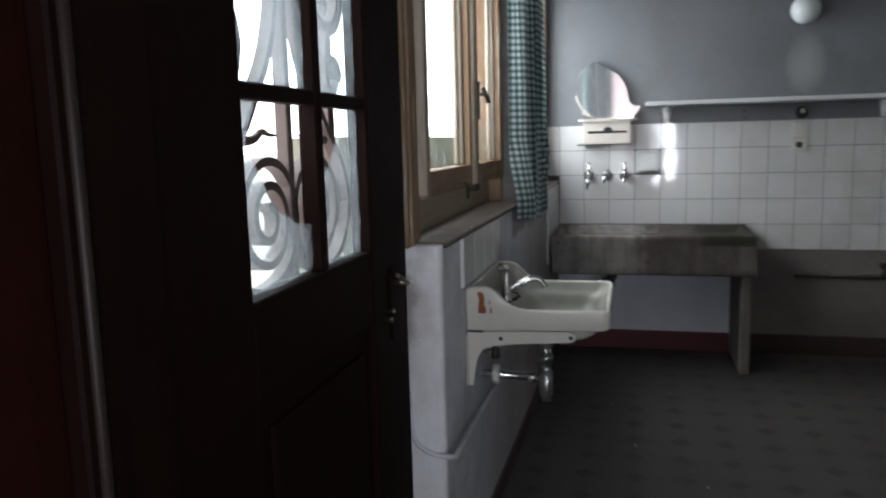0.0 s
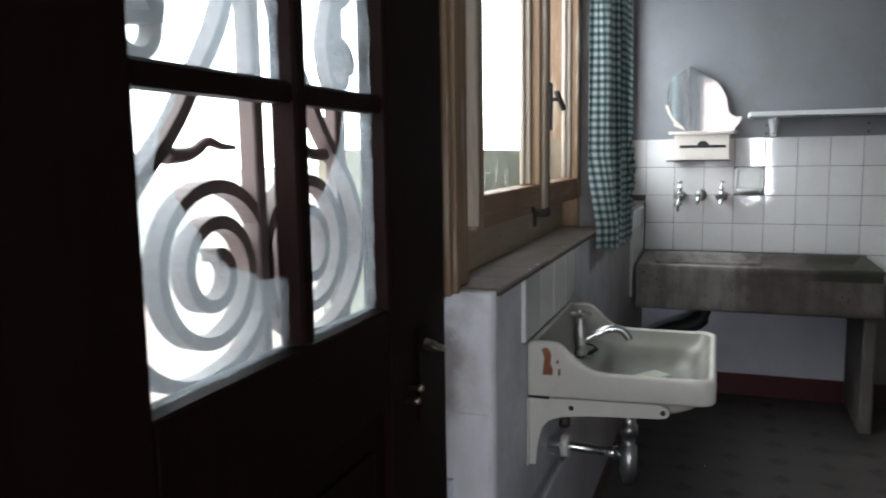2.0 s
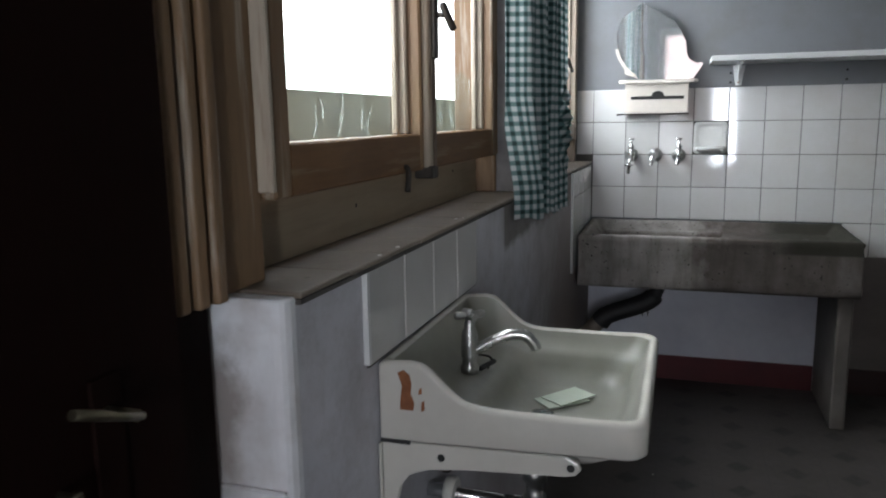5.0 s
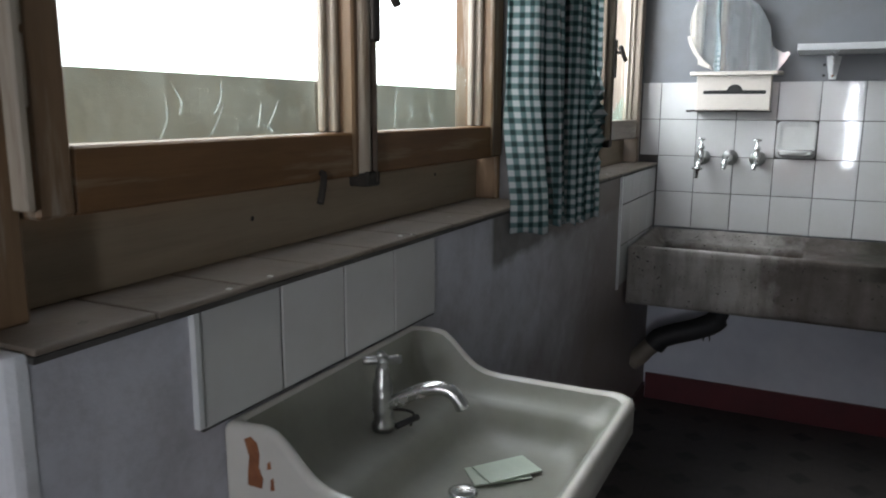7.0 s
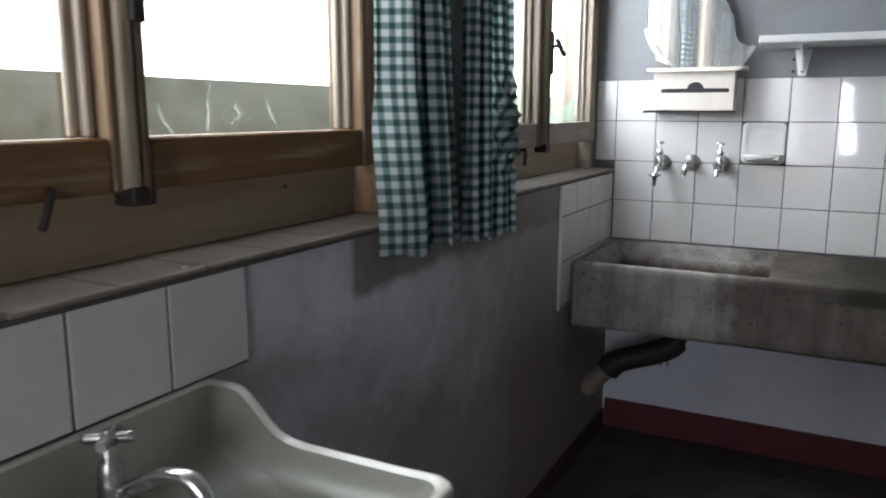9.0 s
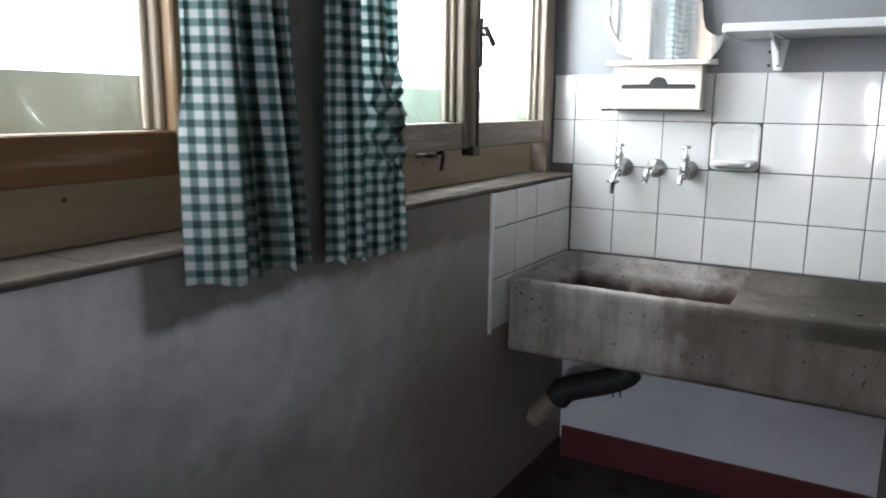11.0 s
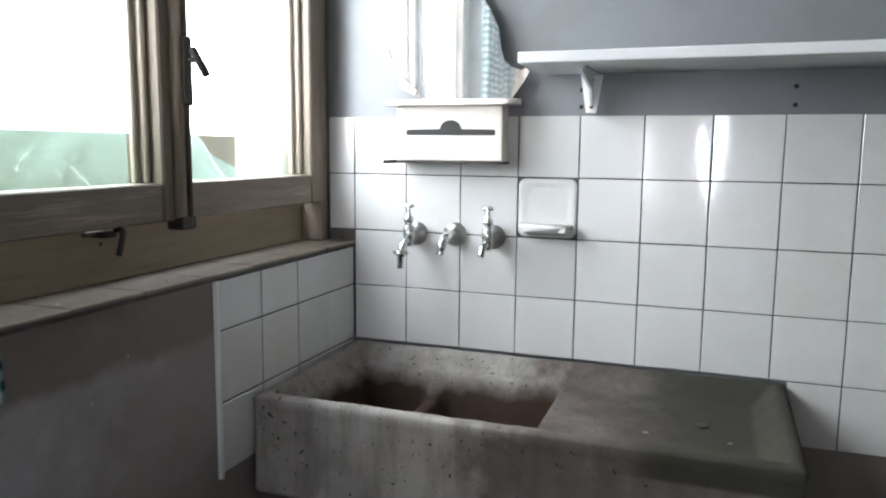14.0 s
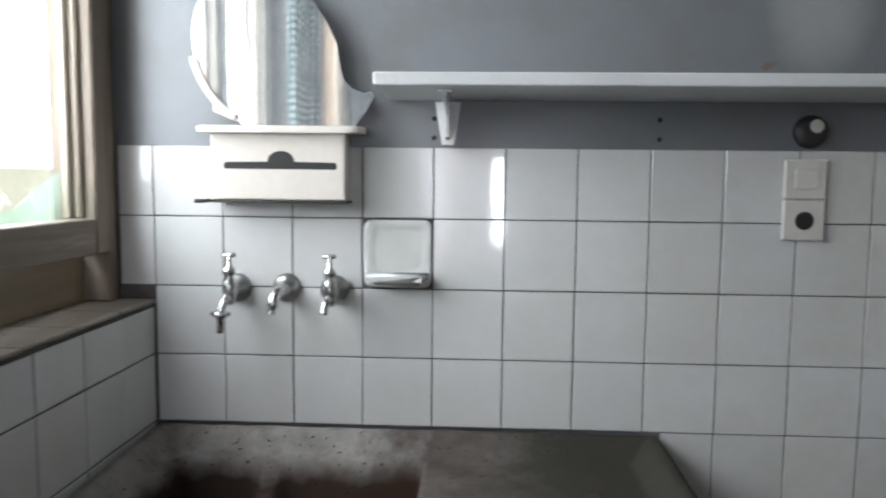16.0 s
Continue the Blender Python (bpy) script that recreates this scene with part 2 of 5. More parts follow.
def sink_stone():
    """Grey stone, pitted and water-stained, dark brown low in the bowls."""
    M = Mat("trough_stone", spec=0.2)
    big = M.noise(5, 6, 0.65)
    col = M.ramp(big, [(0.3, (0.20, 0.183, 0.166)), (0.7, (0.38, 0.357, 0.334))])
    streak = M.ramp(M.noise(3.0, 4, 0.6, (6, 6, 1)), [(0.46, (0, 0, 0)), (0.66, (1, 1, 1))])
    col = M.mix(M.math('MULTIPLY', streak, 0.6), col, (0.13, 0.11, 0.095))
    fine = M.noise(150, 3, 0.65)
    col = M.mix(M.math('MULTIPLY', fine, 0.3), col, (0.05, 0.045, 0.04))
    pits = M.ramp(M.noise(75, 2, 0.6), [(0.67, (0, 0, 0)), (0.70, (1, 1, 1))])
    p = M.xyz()
    # browner toward the right end, dark green-brown on top of the draining board
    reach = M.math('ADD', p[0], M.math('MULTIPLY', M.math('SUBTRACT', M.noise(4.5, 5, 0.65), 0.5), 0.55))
    end_brown = M.math('MULTIPLY', step_mask(M, reach, 0.50, 0.07), M.ramp(M.noise(6.5, 4, 0.6), [(0.25, (1, 1, 1)), (0.75, (0.65, 0.65, 0.65))]))
    col = M.mix(M.math('MULTIPLY', end_brown, 0.92), col, (0.040, 0.029, 0.024))
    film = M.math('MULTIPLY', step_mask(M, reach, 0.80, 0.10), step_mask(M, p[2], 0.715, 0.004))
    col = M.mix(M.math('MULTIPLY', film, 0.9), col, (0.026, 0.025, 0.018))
    col = M.mix(pits, col, (0.024, 0.021, 0.018))
    bowl_level = M.math('ADD', p[2], M.math('MULTIPLY', M.math('SUBTRACT', M.noise(11, 4), 0.5), 0.07))
    inner = M.math('MULTIPLY', M.math('SUBTRACT', 1.0, step_mask(M, bowl_level, 0.712, 0.022)), step_mask(M, p[1], -0.444, 0.001))
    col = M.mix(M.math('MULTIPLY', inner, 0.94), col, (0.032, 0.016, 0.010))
    M.color(col).rough(big, 0.7, 0.95).bump(M.math('SUBTRACT', fine, pits), 0.002, 0.6)
    return M.m


def whitewash():
    """Thick brushed whitewash: soft grey blotches, a brown smudge by the door, chips along the corner."""
    M = Mat("whitewashed_plaster")
    big = M.noise(6, 5, 0.6, (1, 1, 0.45))
    col = M.ramp(big, [(0.32, (0.58, 0.57, 0.58)), (0.62, (0.80, 0.81, 0.84))])
    p = M.xyz()
    wob = M.math('MULTIPLY', M.math('SUBTRACT', M.noise(16, 4, 0.65), 0.5), 0.10)
    side = M.math('SUBTRACT', 1.0, step_mask(M, M.math('ADD', p[0], wob), -0.108, 0.018))
    high = M.math('MULTIPLY', step_mask(M, M.math('ADD', p[2], wob), 0.79, 0.03), M.math('SUBTRACT', 1.0, step_mask(M, M.math('ADD', p[2], wob), 0.98, 0.03)))
    col = M.mix(M.math('MULTIPLY', M.math('MULTIPLY', side, high), 0.75), col, (0.17, 0.125, 0.105))
    upper = M.math('MULTIPLY', step_mask(M, p[2], 0.80, 0.01), M.ramp(M.noise(9, 4, 0.6), [(0.4, (0, 0, 0)), (0.7, (1, 1, 1))]))
    col = M.mix(M.math('MULTIPLY', upper, 0.6), col, (0.34, 0.295, 0.27))
    chips = M.ramp(M.noise(34, 3, 0.7), [(0.57, (0, 0, 0)), (0.60, (1, 1, 1))])
    chips = M.math('MULTIPLY', chips, step_mask(M, M.math('ADD', p[0], M.math('MULTIPLY', wob, 0.3)), -0.030, 0.005))
    col = M.mix(M.math('MULTIPLY', chips, 0.55), col, (0.24, 0.215, 0.195))
    specks = M.ramp(M.noise(26, 3, 0.7), [(0.70, (0, 0, 0)), (0.72, (1, 1, 1))])
    col = M.mix(M.math('MULTIPLY', specks, 0.6), col, (0.2, 0.19, 0.18))
    M.color(col).rough(big, 0.5, 0.75).bump(M.math('SUBTRACT', M.noise(20, 5, 0.6), chips), 0.005, 0.6)
    return M.m


SINKSTONE = sink_stone()
PAINT = wall_paint()
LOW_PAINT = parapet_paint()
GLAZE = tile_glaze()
FLOOR = floor_cement()
CLOTH = gingham()
MIRROR = old_mirror()
GRAVEL = gravel_ground()
GROUT = mottled("dark_grout", (0.05, 0.046, 0.042), (0.11, 0.10, 0.09), 20, (0.8, 0.9))
WHITEWASH = whitewash()
LEDGE = mottled("worn_ledge_paint", (0.145, 0.115, 0.088), (0.265, 0.222, 0.180), 7, (0.4, 0.7), 60, 0.0015, None, ((0.12, 0.11, 0.10), 0.68))
UNSEEN_PALE = mottled("unseen_pale_plaster", (0.28, 0.275, 0.26), (0.36, 0.35, 0.335), 2.0, (0.75, 0.9))
CEIL = mottled("ceiling_lime", (0.44, 0.44, 0.43), (0.54, 0.54, 0.52), 1.5, (0.8, 0.9))
RED = mottled("red_skirting_paint", (0.065, 0.008, 0.011), (0.115, 0.013, 0.018), 5, (0.4, 0.6))
DARKRED = mottled("dark_skirting_paint", (0.035, 0.018, 0.018), (0.06, 0.028, 0.028), 5, (0.45, 0.65))
STONE = mottled("worn_stone", (0.085, 0.074, 0.064), (0.175, 0.158, 0.142), 5, (0.55, 0.8), 160, 0.0025, None, ((0.05, 0.045, 0.04), 0.70))
TIMBER = wood("varnished_pine", (0.15, 0.086, 0.042), (0.245, 0.150, 0.078), 'z', wear=(0.34, 0.29, 0.23))
TIMBER_Y = wood("varnished_pine_rail", (0.130, 0.059, 0.018), (0.215, 0.104, 0.035), 'y', wear=(0.24, 0.165, 0.095))
TIMBER_PALE = wood("weathered_pine", (0.38, 0.31, 0.24), (0.52, 0.45, 0.36), 'z', wear=(0.22, 0.15, 0.10))
TIMBER_BOARD = wood("drab_painted_board", (0.225, 0.170, 0.108), (0.33, 0.258, 0.175), 'y', (0.5, 0.7), 3.0)
DRAB = wood("drab_weathered_wood", (0.16, 0.12, 0.085), (0.25, 0.20, 0.15), 'z', wear=(0.33, 0.28, 0.22))
DRAB_Y = wood("drab_weathered_rail", (0.15, 0.112, 0.08), (0.23, 0.18, 0.135), 'y', wear=(0.30, 0.25, 0.20))
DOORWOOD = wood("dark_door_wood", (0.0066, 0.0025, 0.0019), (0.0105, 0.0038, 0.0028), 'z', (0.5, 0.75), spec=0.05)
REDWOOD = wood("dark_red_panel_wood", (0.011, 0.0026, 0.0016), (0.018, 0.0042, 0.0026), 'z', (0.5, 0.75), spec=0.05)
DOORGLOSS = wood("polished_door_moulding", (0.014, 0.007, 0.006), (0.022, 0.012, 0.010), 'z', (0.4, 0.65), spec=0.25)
PORCELAIN = mottled("cream_porcelain", (0.52, 0.50, 0.45), (0.62, 0.60, 0.545), 3, (0.08, 0.22), 40, 0.0002)
DISH = mottled("ivory_glaze", (0.54, 0.54, 0.515), (0.60, 0.60, 0.58), 12, (0.15, 0.3), 60, 0.0002)
# bowl: the shell's porcelain, greener, and darkened for the shade inside it
BOWL = mottled("shaded_green_porcelain", (0.22, 0.22, 0.18), (0.335, 0.33, 0.29), 4, (0.28, 0.5), 40, 0.0002)
RUST = mottled("bare_rust", (0.16, 0.05, 0.02), (0.30, 0.12, 0.05), 40, (0.8, 0.95))
CHROME = mottled("dull_chrome", (0.60, 0.60, 0.59), (0.78, 0.78, 0.76), 30, (0.12, 0.35), 90, 0.0002, None, None, 1.0)
IRON = mottled("dark_iron", (0.03, 0.027, 0.025), (0.07, 0.06, 0.05), 30, (0.45, 0.7), 120, 0.0006, None, None, 0.6)
DULLCHROME = mottled("worn_nickel", (0.30, 0.30, 0.285), (0.46, 0.455, 0.44), 40, (0.25, 0.5), 120, 0.0004, None, None, 1.0)
ROD = mottled("painted_rod", (0.10, 0.07, 0.05), (0.17, 0.13, 0.10), 25, (0.4, 0.6), 90, 0.0005)
BRASS = mottled("tarnished_brass", (0.17, 0.15, 0.10), (0.34, 0.30, 0.22), 40, (0.25, 0.5), 90, 0.0003, None, None, 1.0)
GRILLE = mottled("painted_grille_iron", (0.07, 0.046, 0.040), (0.12, 0.082, 0.072), 20, (0.5, 0.7), 120, 0.0008)
PLASTIC = mottled("aged_white_plastic", (0.56, 0.54, 0.49), (0.66, 0.64, 0.59), 6, (0.35, 0.5), 80, 0.0001)
CREAM = mottled("cream_enamel", (0.55, 0.50, 0.44), (0.63, 0.58, 0.52), 7, (0.3, 0.5), 80, 0.0002)
SHELFWHITE = mottled("white_shelf_laminate", (0.60, 0.61, 0.61), (0.70, 0.71, 0.70), 4, (0.3, 0.5), 80, 0.0002)
BLACK = mottled("black_void", (0.008, 0.008, 0.008), (0.015, 0.014, 0.013), 10, (0.6, 0.8))
RUBBER = mottled("black_rubber", (0.012, 0.012, 0.013), (0.03, 0.028, 0.028), 12, (0.45, 0.7), 80, 0.001)
PAPER = mottled("pale_green_paper", (0.55, 0.62, 0.52), (0.64, 0.70, 0.60), 20, (0.8, 0.9))
OPAL = mottled("opal_glass", (0.62, 0.66, 0.66), (0.70, 0.74, 0.74), 3, (0.06, 0.12))
FROST = hazy_glass("dusty_frosted_glass", (0.92, 0.97, 0.98), (0.86, 0.95, 1.0), 0.075)
SHARD = hazy_glass("dirty_green_glass", (0.95, 0.985, 0.97), (0.72, 0.80, 0.74), 0.024, 0.1, 2.2)
HAZED = hazy_glass("cloudy_green_glass", (0.86, 0.96, 0.925), (0.62, 0.84, 0.76), 0.045, 0.3, 1.8)
SPLINTER = hazy_glass("cracked_glass_edge", (0.9, 0.95, 0.93), (0.95, 1.0, 0.97), 0.14)
TERRACE = mottled("pink_terrace_tile", (0.42, 0.30, 0.26), (0.55, 0.42, 0.37), 2.2, (0.7, 0.9))
GREENWALL = mottled("mossy_rendered_wall", (0.36, 0.37, 0.29), (0.52, 0.52, 0.43), 3.0, (0.8, 0.9), 40, 0.004)
HAZE = bpy.data.materials.new("bright_haze")
HAZE.use_nodes = True
HAZE.node_tree.nodes["Principled BSDF"].inputs["Emission Color"].default_value = (0.93, 0.97, 1.0, 1)
HAZE.node_tree.nodes["Principled BSDF"].inputs["Emission Strength"].default_value = 2.0
PINKWALL = mottled("pink_render", (0.55, 0.40, 0.40), (0.64, 0.50, 0.49), 1.5, (0.8, 0.9))


# ---- mesh helpers ----
def box(bm, lo, hi, bevel=0.0, seg=1):
    vs = [bm.verts.new((x, y, z)) for x in (lo[0], hi[0]) for y in (lo[1], hi[1]) for z in (lo[2], hi[2])]
    fs = [bm.faces.new([vs[i] for i in q]) for q in ((0, 1, 3, 2), (4, 6, 7, 5), (0, 4, 5, 1), (2, 3, 7, 6), (0, 2, 6, 4), (1, 5, 7, 3))]
    if bevel:
        es = list({e for f in fs for e in f.edges})
        bmesh.ops.bevel(bm, geom=es, offset=bevel, segments=seg, affect='EDGES', profile=0.5)
    return bm


def ring_frame(p, d, u, r, n, squash=1.0):
    v = d.cross(u).normalized()
    return [p + (u * math.cos(2 * math.pi * i / n) + v * math.sin(2 * math.pi * i / n) * squash) * r for i in range(n)]


def tube(bm, pts, r, n=10, cap=True):
    """A round bar along pts; r is one radius or one for each point."""
    pts = [Vector(p) for p in pts]
    rs = r if isinstance(r, (list, tuple)) else [r] * len(pts)
    u = None
    rings = []
    for i, p in enumerate(pts):
        d = (pts[min(i + 1, len(pts) - 1)] - pts[max(i - 1, 0)]).normalized()
        if u is None:
            u = d.orthogonal().normalized()
        u = (u - d * u.dot(d)).normalized()
        rings.append([bm.verts.new(q) for q in ring_frame(p, d, u, rs[i], n)])
    for a, b in zip(rings, rings[1:]):
        for i in range(n):
            f = bm.faces.new((a[i], a[(i + 1) % n], b[(i + 1) % n], b[i]))
            f.smooth = True
    if cap:
        bm.faces.new(rings[0][::-1])
        bm.faces.new(rings[-1])
    return bm


def lathe(bm, origin, axis, profile, n=20):
    """Turned shape: profile rows of (distance along the axis, radius)."""
    o, a = Vector(origin), Vector(axis).normalized()
    return tube_rows(bm, [(o + a * h, r) for h, r in profile], a, n)


def tube_rows(bm, rows, axis, n):
    u = axis.orthogonal().normalized()
    rings = [[bm.verts.new(q) for q in ring_frame(p, axis, u, max(r, 1e-4), n)] for p, r in rows]
    for a, b in zip(rings, rings[1:]):
        for i in range(n):
            f = bm.faces.new((a[i], a[(i + 1) % n], b[(i + 1) % n], b[i]))
            f.smooth = True
    bm.faces.new(rings[0][::-1])
    bm.faces.new(rings[-1])
    return bm


def prism(bm, poly, axis, a, b, bevel=0.0, seg=2):
    """Polygon poly (pairs in the two other axes, in order) pushed from a to b along axis."""
    def at(p, v):
        return {'x': (v, p[0], p[1]), 'y': (p[0], v, p[1]), 'z': (p[0], p[1], v)}[axis]
    lo = [bm.verts.new(at(p, a)) for p in poly]
    hi = [bm.verts.new(at(p, b)) for p in poly]
    fs = [bm.faces.new(lo[::-1]), bm.faces.new(hi)]
    n = len(poly)
    for i in range(n):
        fs.append(bm.faces.new((lo[i], lo[(i + 1) % n], hi[(i + 1) % n], hi[i])))
    if bevel:
        es = [e for f in fs[:2] for e in f.edges]
        bmesh.ops.bevel(bm, geom=list(set(es)), offset=bevel, segments=seg, affect='EDGES', profile=0.5)
    return bm


def strap(bm, pts, wide, deep):
    """A flat iron bar bent in the plane x = const: pts of (x, y, z)."""
    pts = [Vector(p) for p in pts]
    rows = []
    for i, p in enumerate(pts):
        d = (pts[min(i + 1, len(pts) - 1)] - pts[max(i - 1, 0)])
        d.x = 0
        s = Vector((0, -d.z, d.y)).normalized() * wide / 2
        h = Vector((deep / 2, 0, 0))
        rows.append([bm.verts.new(q) for q in (p - s - h, p + s - h, p + s + h, p - s + h)])
    for a, b in zip(rows, rows[1:]):
        for i in range(4):
            bm.faces.new((a[i], a[(i + 1) % 4], b[(i + 1) % 4], b[i]))
    bm.faces.new(rows[0][::-1])
    bm.faces.new(rows[-1])
    return bm


def rounded(x0, x1, y0, y1, r, n=5):
    out = []
    for cx, cy, a0 in ((x1 - r, y1 - r, 0), (x0 + r, y1 - r, 90), (x0 + r, y0 + r, 180), (x1 - r, y0 + r, 270)):
        for i in range(n + 1):
            a = radians(a0 + 90 * i / n)
            out.append((cx + r * math.cos(a), cy + r * math.sin(a)))
    return out


def loft(bm, loops, close_last=True, close_first=False):
    rows = [[bm.verts.new(p) for p in lp] for lp in loops]
    n = len(rows[0])
    for a, b in zip(rows, rows[1:]):
        for i in range(n):
            f = bm.faces.new((a[i], a[(i + 1) % n], b[(i + 1) % n], b[i]))
            f.smooth = True
    if close_last:
        bm.faces.new(rows[-1])
    if close_first:
        bm.faces.new(rows[0][::-1])
    return bm


def smooth_line(pts, n=8):
    """Catmull-Rom through pts."""
    P = [Vector(p) for p in pts]
    P = [P[0] * 2 - P[1]] + P + [P[-1] * 2 - P[-2]]
    out = []
    for i in range(1, len(P) - 2):
        a, b, c, d = P[i - 1:i + 3]
        for k in range(n):
            t = k / n
            out.append(0.5 * (2 * b + (c - a) * t + (2 * a - 5 * b + 4 * c - d) * t * t + (3 * b - a - 3 * c + d) * t ** 3))
    out.append(P[-2])
    return out


def mesh_of(name, bm, material):
    bmesh.ops.recalc_face_normals(bm, faces=bm.faces)
    me = bpy.data.meshes.new(name)
    bm.to_mesh(me)
    bm.free()
    me.materials.append(material)
    return me


def solid(name, bm, material, label="", category="", group="", kind=""):
    return tagged(new(name, mesh_of(name, bm, material)), label, category, group, kind)


def part(name, bm, material, parent, label=""):
    ob = new(name, mesh_of(name, bm, material))
    ob.parent = parent
    ob.matrix_parent_inverse = parent.matrix_basis.inverted()
    return tagged(ob, label)


def thing(name, at, label, category, group="", kind=""):
    ob = new(name)
    ob.empty_display_size = 0.05
    ob.matrix_basis = Matrix.Translation(at)
    return tagged(ob, label, category, group, kind)


def B():
    return bmesh.new()


def block(name, lo, hi, material, kind="structure", label="", category="", bevel=0.0):
    return solid(name, box(B(), lo, hi, bevel), material, label, category, "", kind)


# ---- structure ----
XR, YF, ZC = 3.0, -5.4, 3.0
SKEW = 0.0098        # the low wall runs a little out of square


def face_x(y):
    """Face of the low wall under the windows."""
    return -0.0099 + SKEW * y


T = 0.15
DADO = 1.38

block("floor", (-0.21, YF - 0.2, -0.12), (XR + 0.2, 0.25, 0.0), FLOOR, label="worn dark patterned cement tile floor", category="floor")
block("ceiling", (-0.4, YF - 0.2, ZC), (XR + 0.2, 0.25, ZC + 0.15), CEIL, label="dull lime-washed ceiling", category="ceiling")
wall_back = block("wall_back", (-0.205, 0.008, 0.0), (XR, 0.25, ZC), PAINT, label="blue-grey glossy painted wall with white tile dado", category="wall")
# unseen; set close and pale to bounce light onto the low wall
block("wall_right", (XR, YF, 0.0), (XR + 0.2, 0.25, ZC), UNSEEN_PALE, label="unseen pale wall that bounces light back", category="wall")

# wall with the windows and the door, in pieces round the openings
def along_wall(name, back, depth, y0, y1, z0, z1, material, label, category, bevel=0.0):
    """Piece of the low wall between y0 and y1; depth: how far it stands proud of the face."""
    plan = [(back, y0), (face_x(y0) + depth, y0), (face_x(y1) + depth, y1), (back, y1)]
    return solid(name, prism(B(), plan, 'z', z0, z1, bevel), material, label, category, "", "structure")


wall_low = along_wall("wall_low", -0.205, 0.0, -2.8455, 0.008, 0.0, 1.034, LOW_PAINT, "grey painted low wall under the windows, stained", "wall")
X0 = face_x(-2.85)
PIER = [(-0.20, -2.846), (-0.20, -2.874), (X0 - 0.016, -2.874), (X0 - 0.007, -2.872), (X0 - 0.002, -2.867), (X0 + 0.0012, -2.858), (X0 + 0.0012, -2.846)]
solid("wall_pier", prism(B(), PIER, 'z', 0.0, 1.0455, 0.004), WHITEWASH, "chipped whitewashed end of the low wall", "wall", "", "structure")
block("wall_pier", (-0.20, -2.881, 0.0), (X0 - 0.006, -2.8741, 0.80), WHITEWASH, bevel=0.003, label="thick whitewash coat on the low wall end", category="wall")
block("wall_post", (-0.205, -1.53, 1.034), (face_x(-1.5), -1.27, WIN_TOP), LOW_PAINT, label="grey plastered pillar between the windows", category="wall")
block("wall_header", (-0.205, -2.99, WIN_TOP), (X0 - 0.03, 0.008, ZC), PAINT, label="painted wall above the windows", category="wall")
block("wall_lintel", (-0.205, -4.75, 2.22), (X0 - 0.03, -2.99, ZC), PAINT, label="painted wall above the door", category="wall")
block("wall_left", (-0.205, YF, 0.0), (X0 - 0.03, -4.75, ZC), PAINT, label="painted wall beside the door", category="wall")
LEDGES = []
for a, b in ((-2.8445, -1.532), (-1.268, 0.006)):
    LEDGES.append((a, b, along_wall("ledge", -0.204, 0.008, a, b, 1.034, 1.0405, GROUT, "worn window ledge of chipped painted tiles", "ledge")))

# back of the room, behind the walker: a wide glazed doorway
block("wall_rear", (-0.205, YF - 0.18, 0.0), (0.08, YF, ZC), PAINT, label="blue-grey painted rear wall", category="wall")
block("wall_rear", (1.19, YF - 0.18, 0.0), (XR + 0.2, YF, ZC), PAINT, label="blue-grey painted rear wall", category="wall")
block("wall_rear", (0.08, YF - 0.18, 2.17), (1.19, YF, ZC), PAINT, label="blue-grey painted rear wall", category="wall")
rear = thing("door_rear", (0.65, YF, 0), "white framed doorway open to the outside", "door", "", "structure")
for lo, hi in (((0.08, YF - 0.16, 0), (0.15, YF + 0.012, 2.17)), ((1.12, YF - 0.16, 0), (1.19, YF + 0.012, 2.17)),
               ((0.15, YF - 0.16, 2.10), (1.12, YF + 0.012, 2.17)), ((0.60, YF - 0.10, 0.55), (0.66, YF - 0.05, 2.10)),
               ((0.15, YF - 0.10, 0.0), (1.12, YF - 0.06, 0.55))):
    part("door_frame", box(B(), lo, hi, 0.004), SHELFWHITE, rear)

# unseen partition, added to keep the doorway light off the right-hand tiles
block("wall_light_stop", (0.885, -4.92, 0.0), (XR, -4.72, ZC), UNSEEN_PALE, label="unseen plain partition, added to cut the doorway light", category="wall")

# outside
block("ground", (-600, -600, -0.30), (600, 600, -0.22), GRAVEL, label="pale gravel ground reaching the horizon", category="ground")
block("terrace", (-5.5, -9, -0.22), (-0.212, 3, -0.06), TERRACE, label="pink tiled terrace outside the door", category="pavement")
block("garden_wall", (-0.62, -2.50, -0.06), (-0.45, 1.2, 1.330), GREENWALL, label="mossy rendered wall outside the windows", category="wall")
block("backdrop", (-71, -420, -0.25), (-70, 560, 190), HAZE, label="bright white hazy sky in the distance", category="sky")
block("house_wall", (-3, -12.3, -0.22), (6, -12.0, 4.5), PINKWALL, label="pink rendered house wall across the yard", category="wall")


# ---- windows ----
def jagged(y0, y1, z0, heights, rng):
    """Outline of the glass left standing in a broken pane."""
    pts = [(y0, z0), (y1, z0)]
    n = len(heights)
    for i in range(n - 1, -1, -1):
        y = y0 + (y1 - y0) * i / (n - 1)
        pts.append((y + (rng.uniform(-0.012, 0.012) if 0 < i < n - 1 else 0), z0 + heights[i]))
    return pts


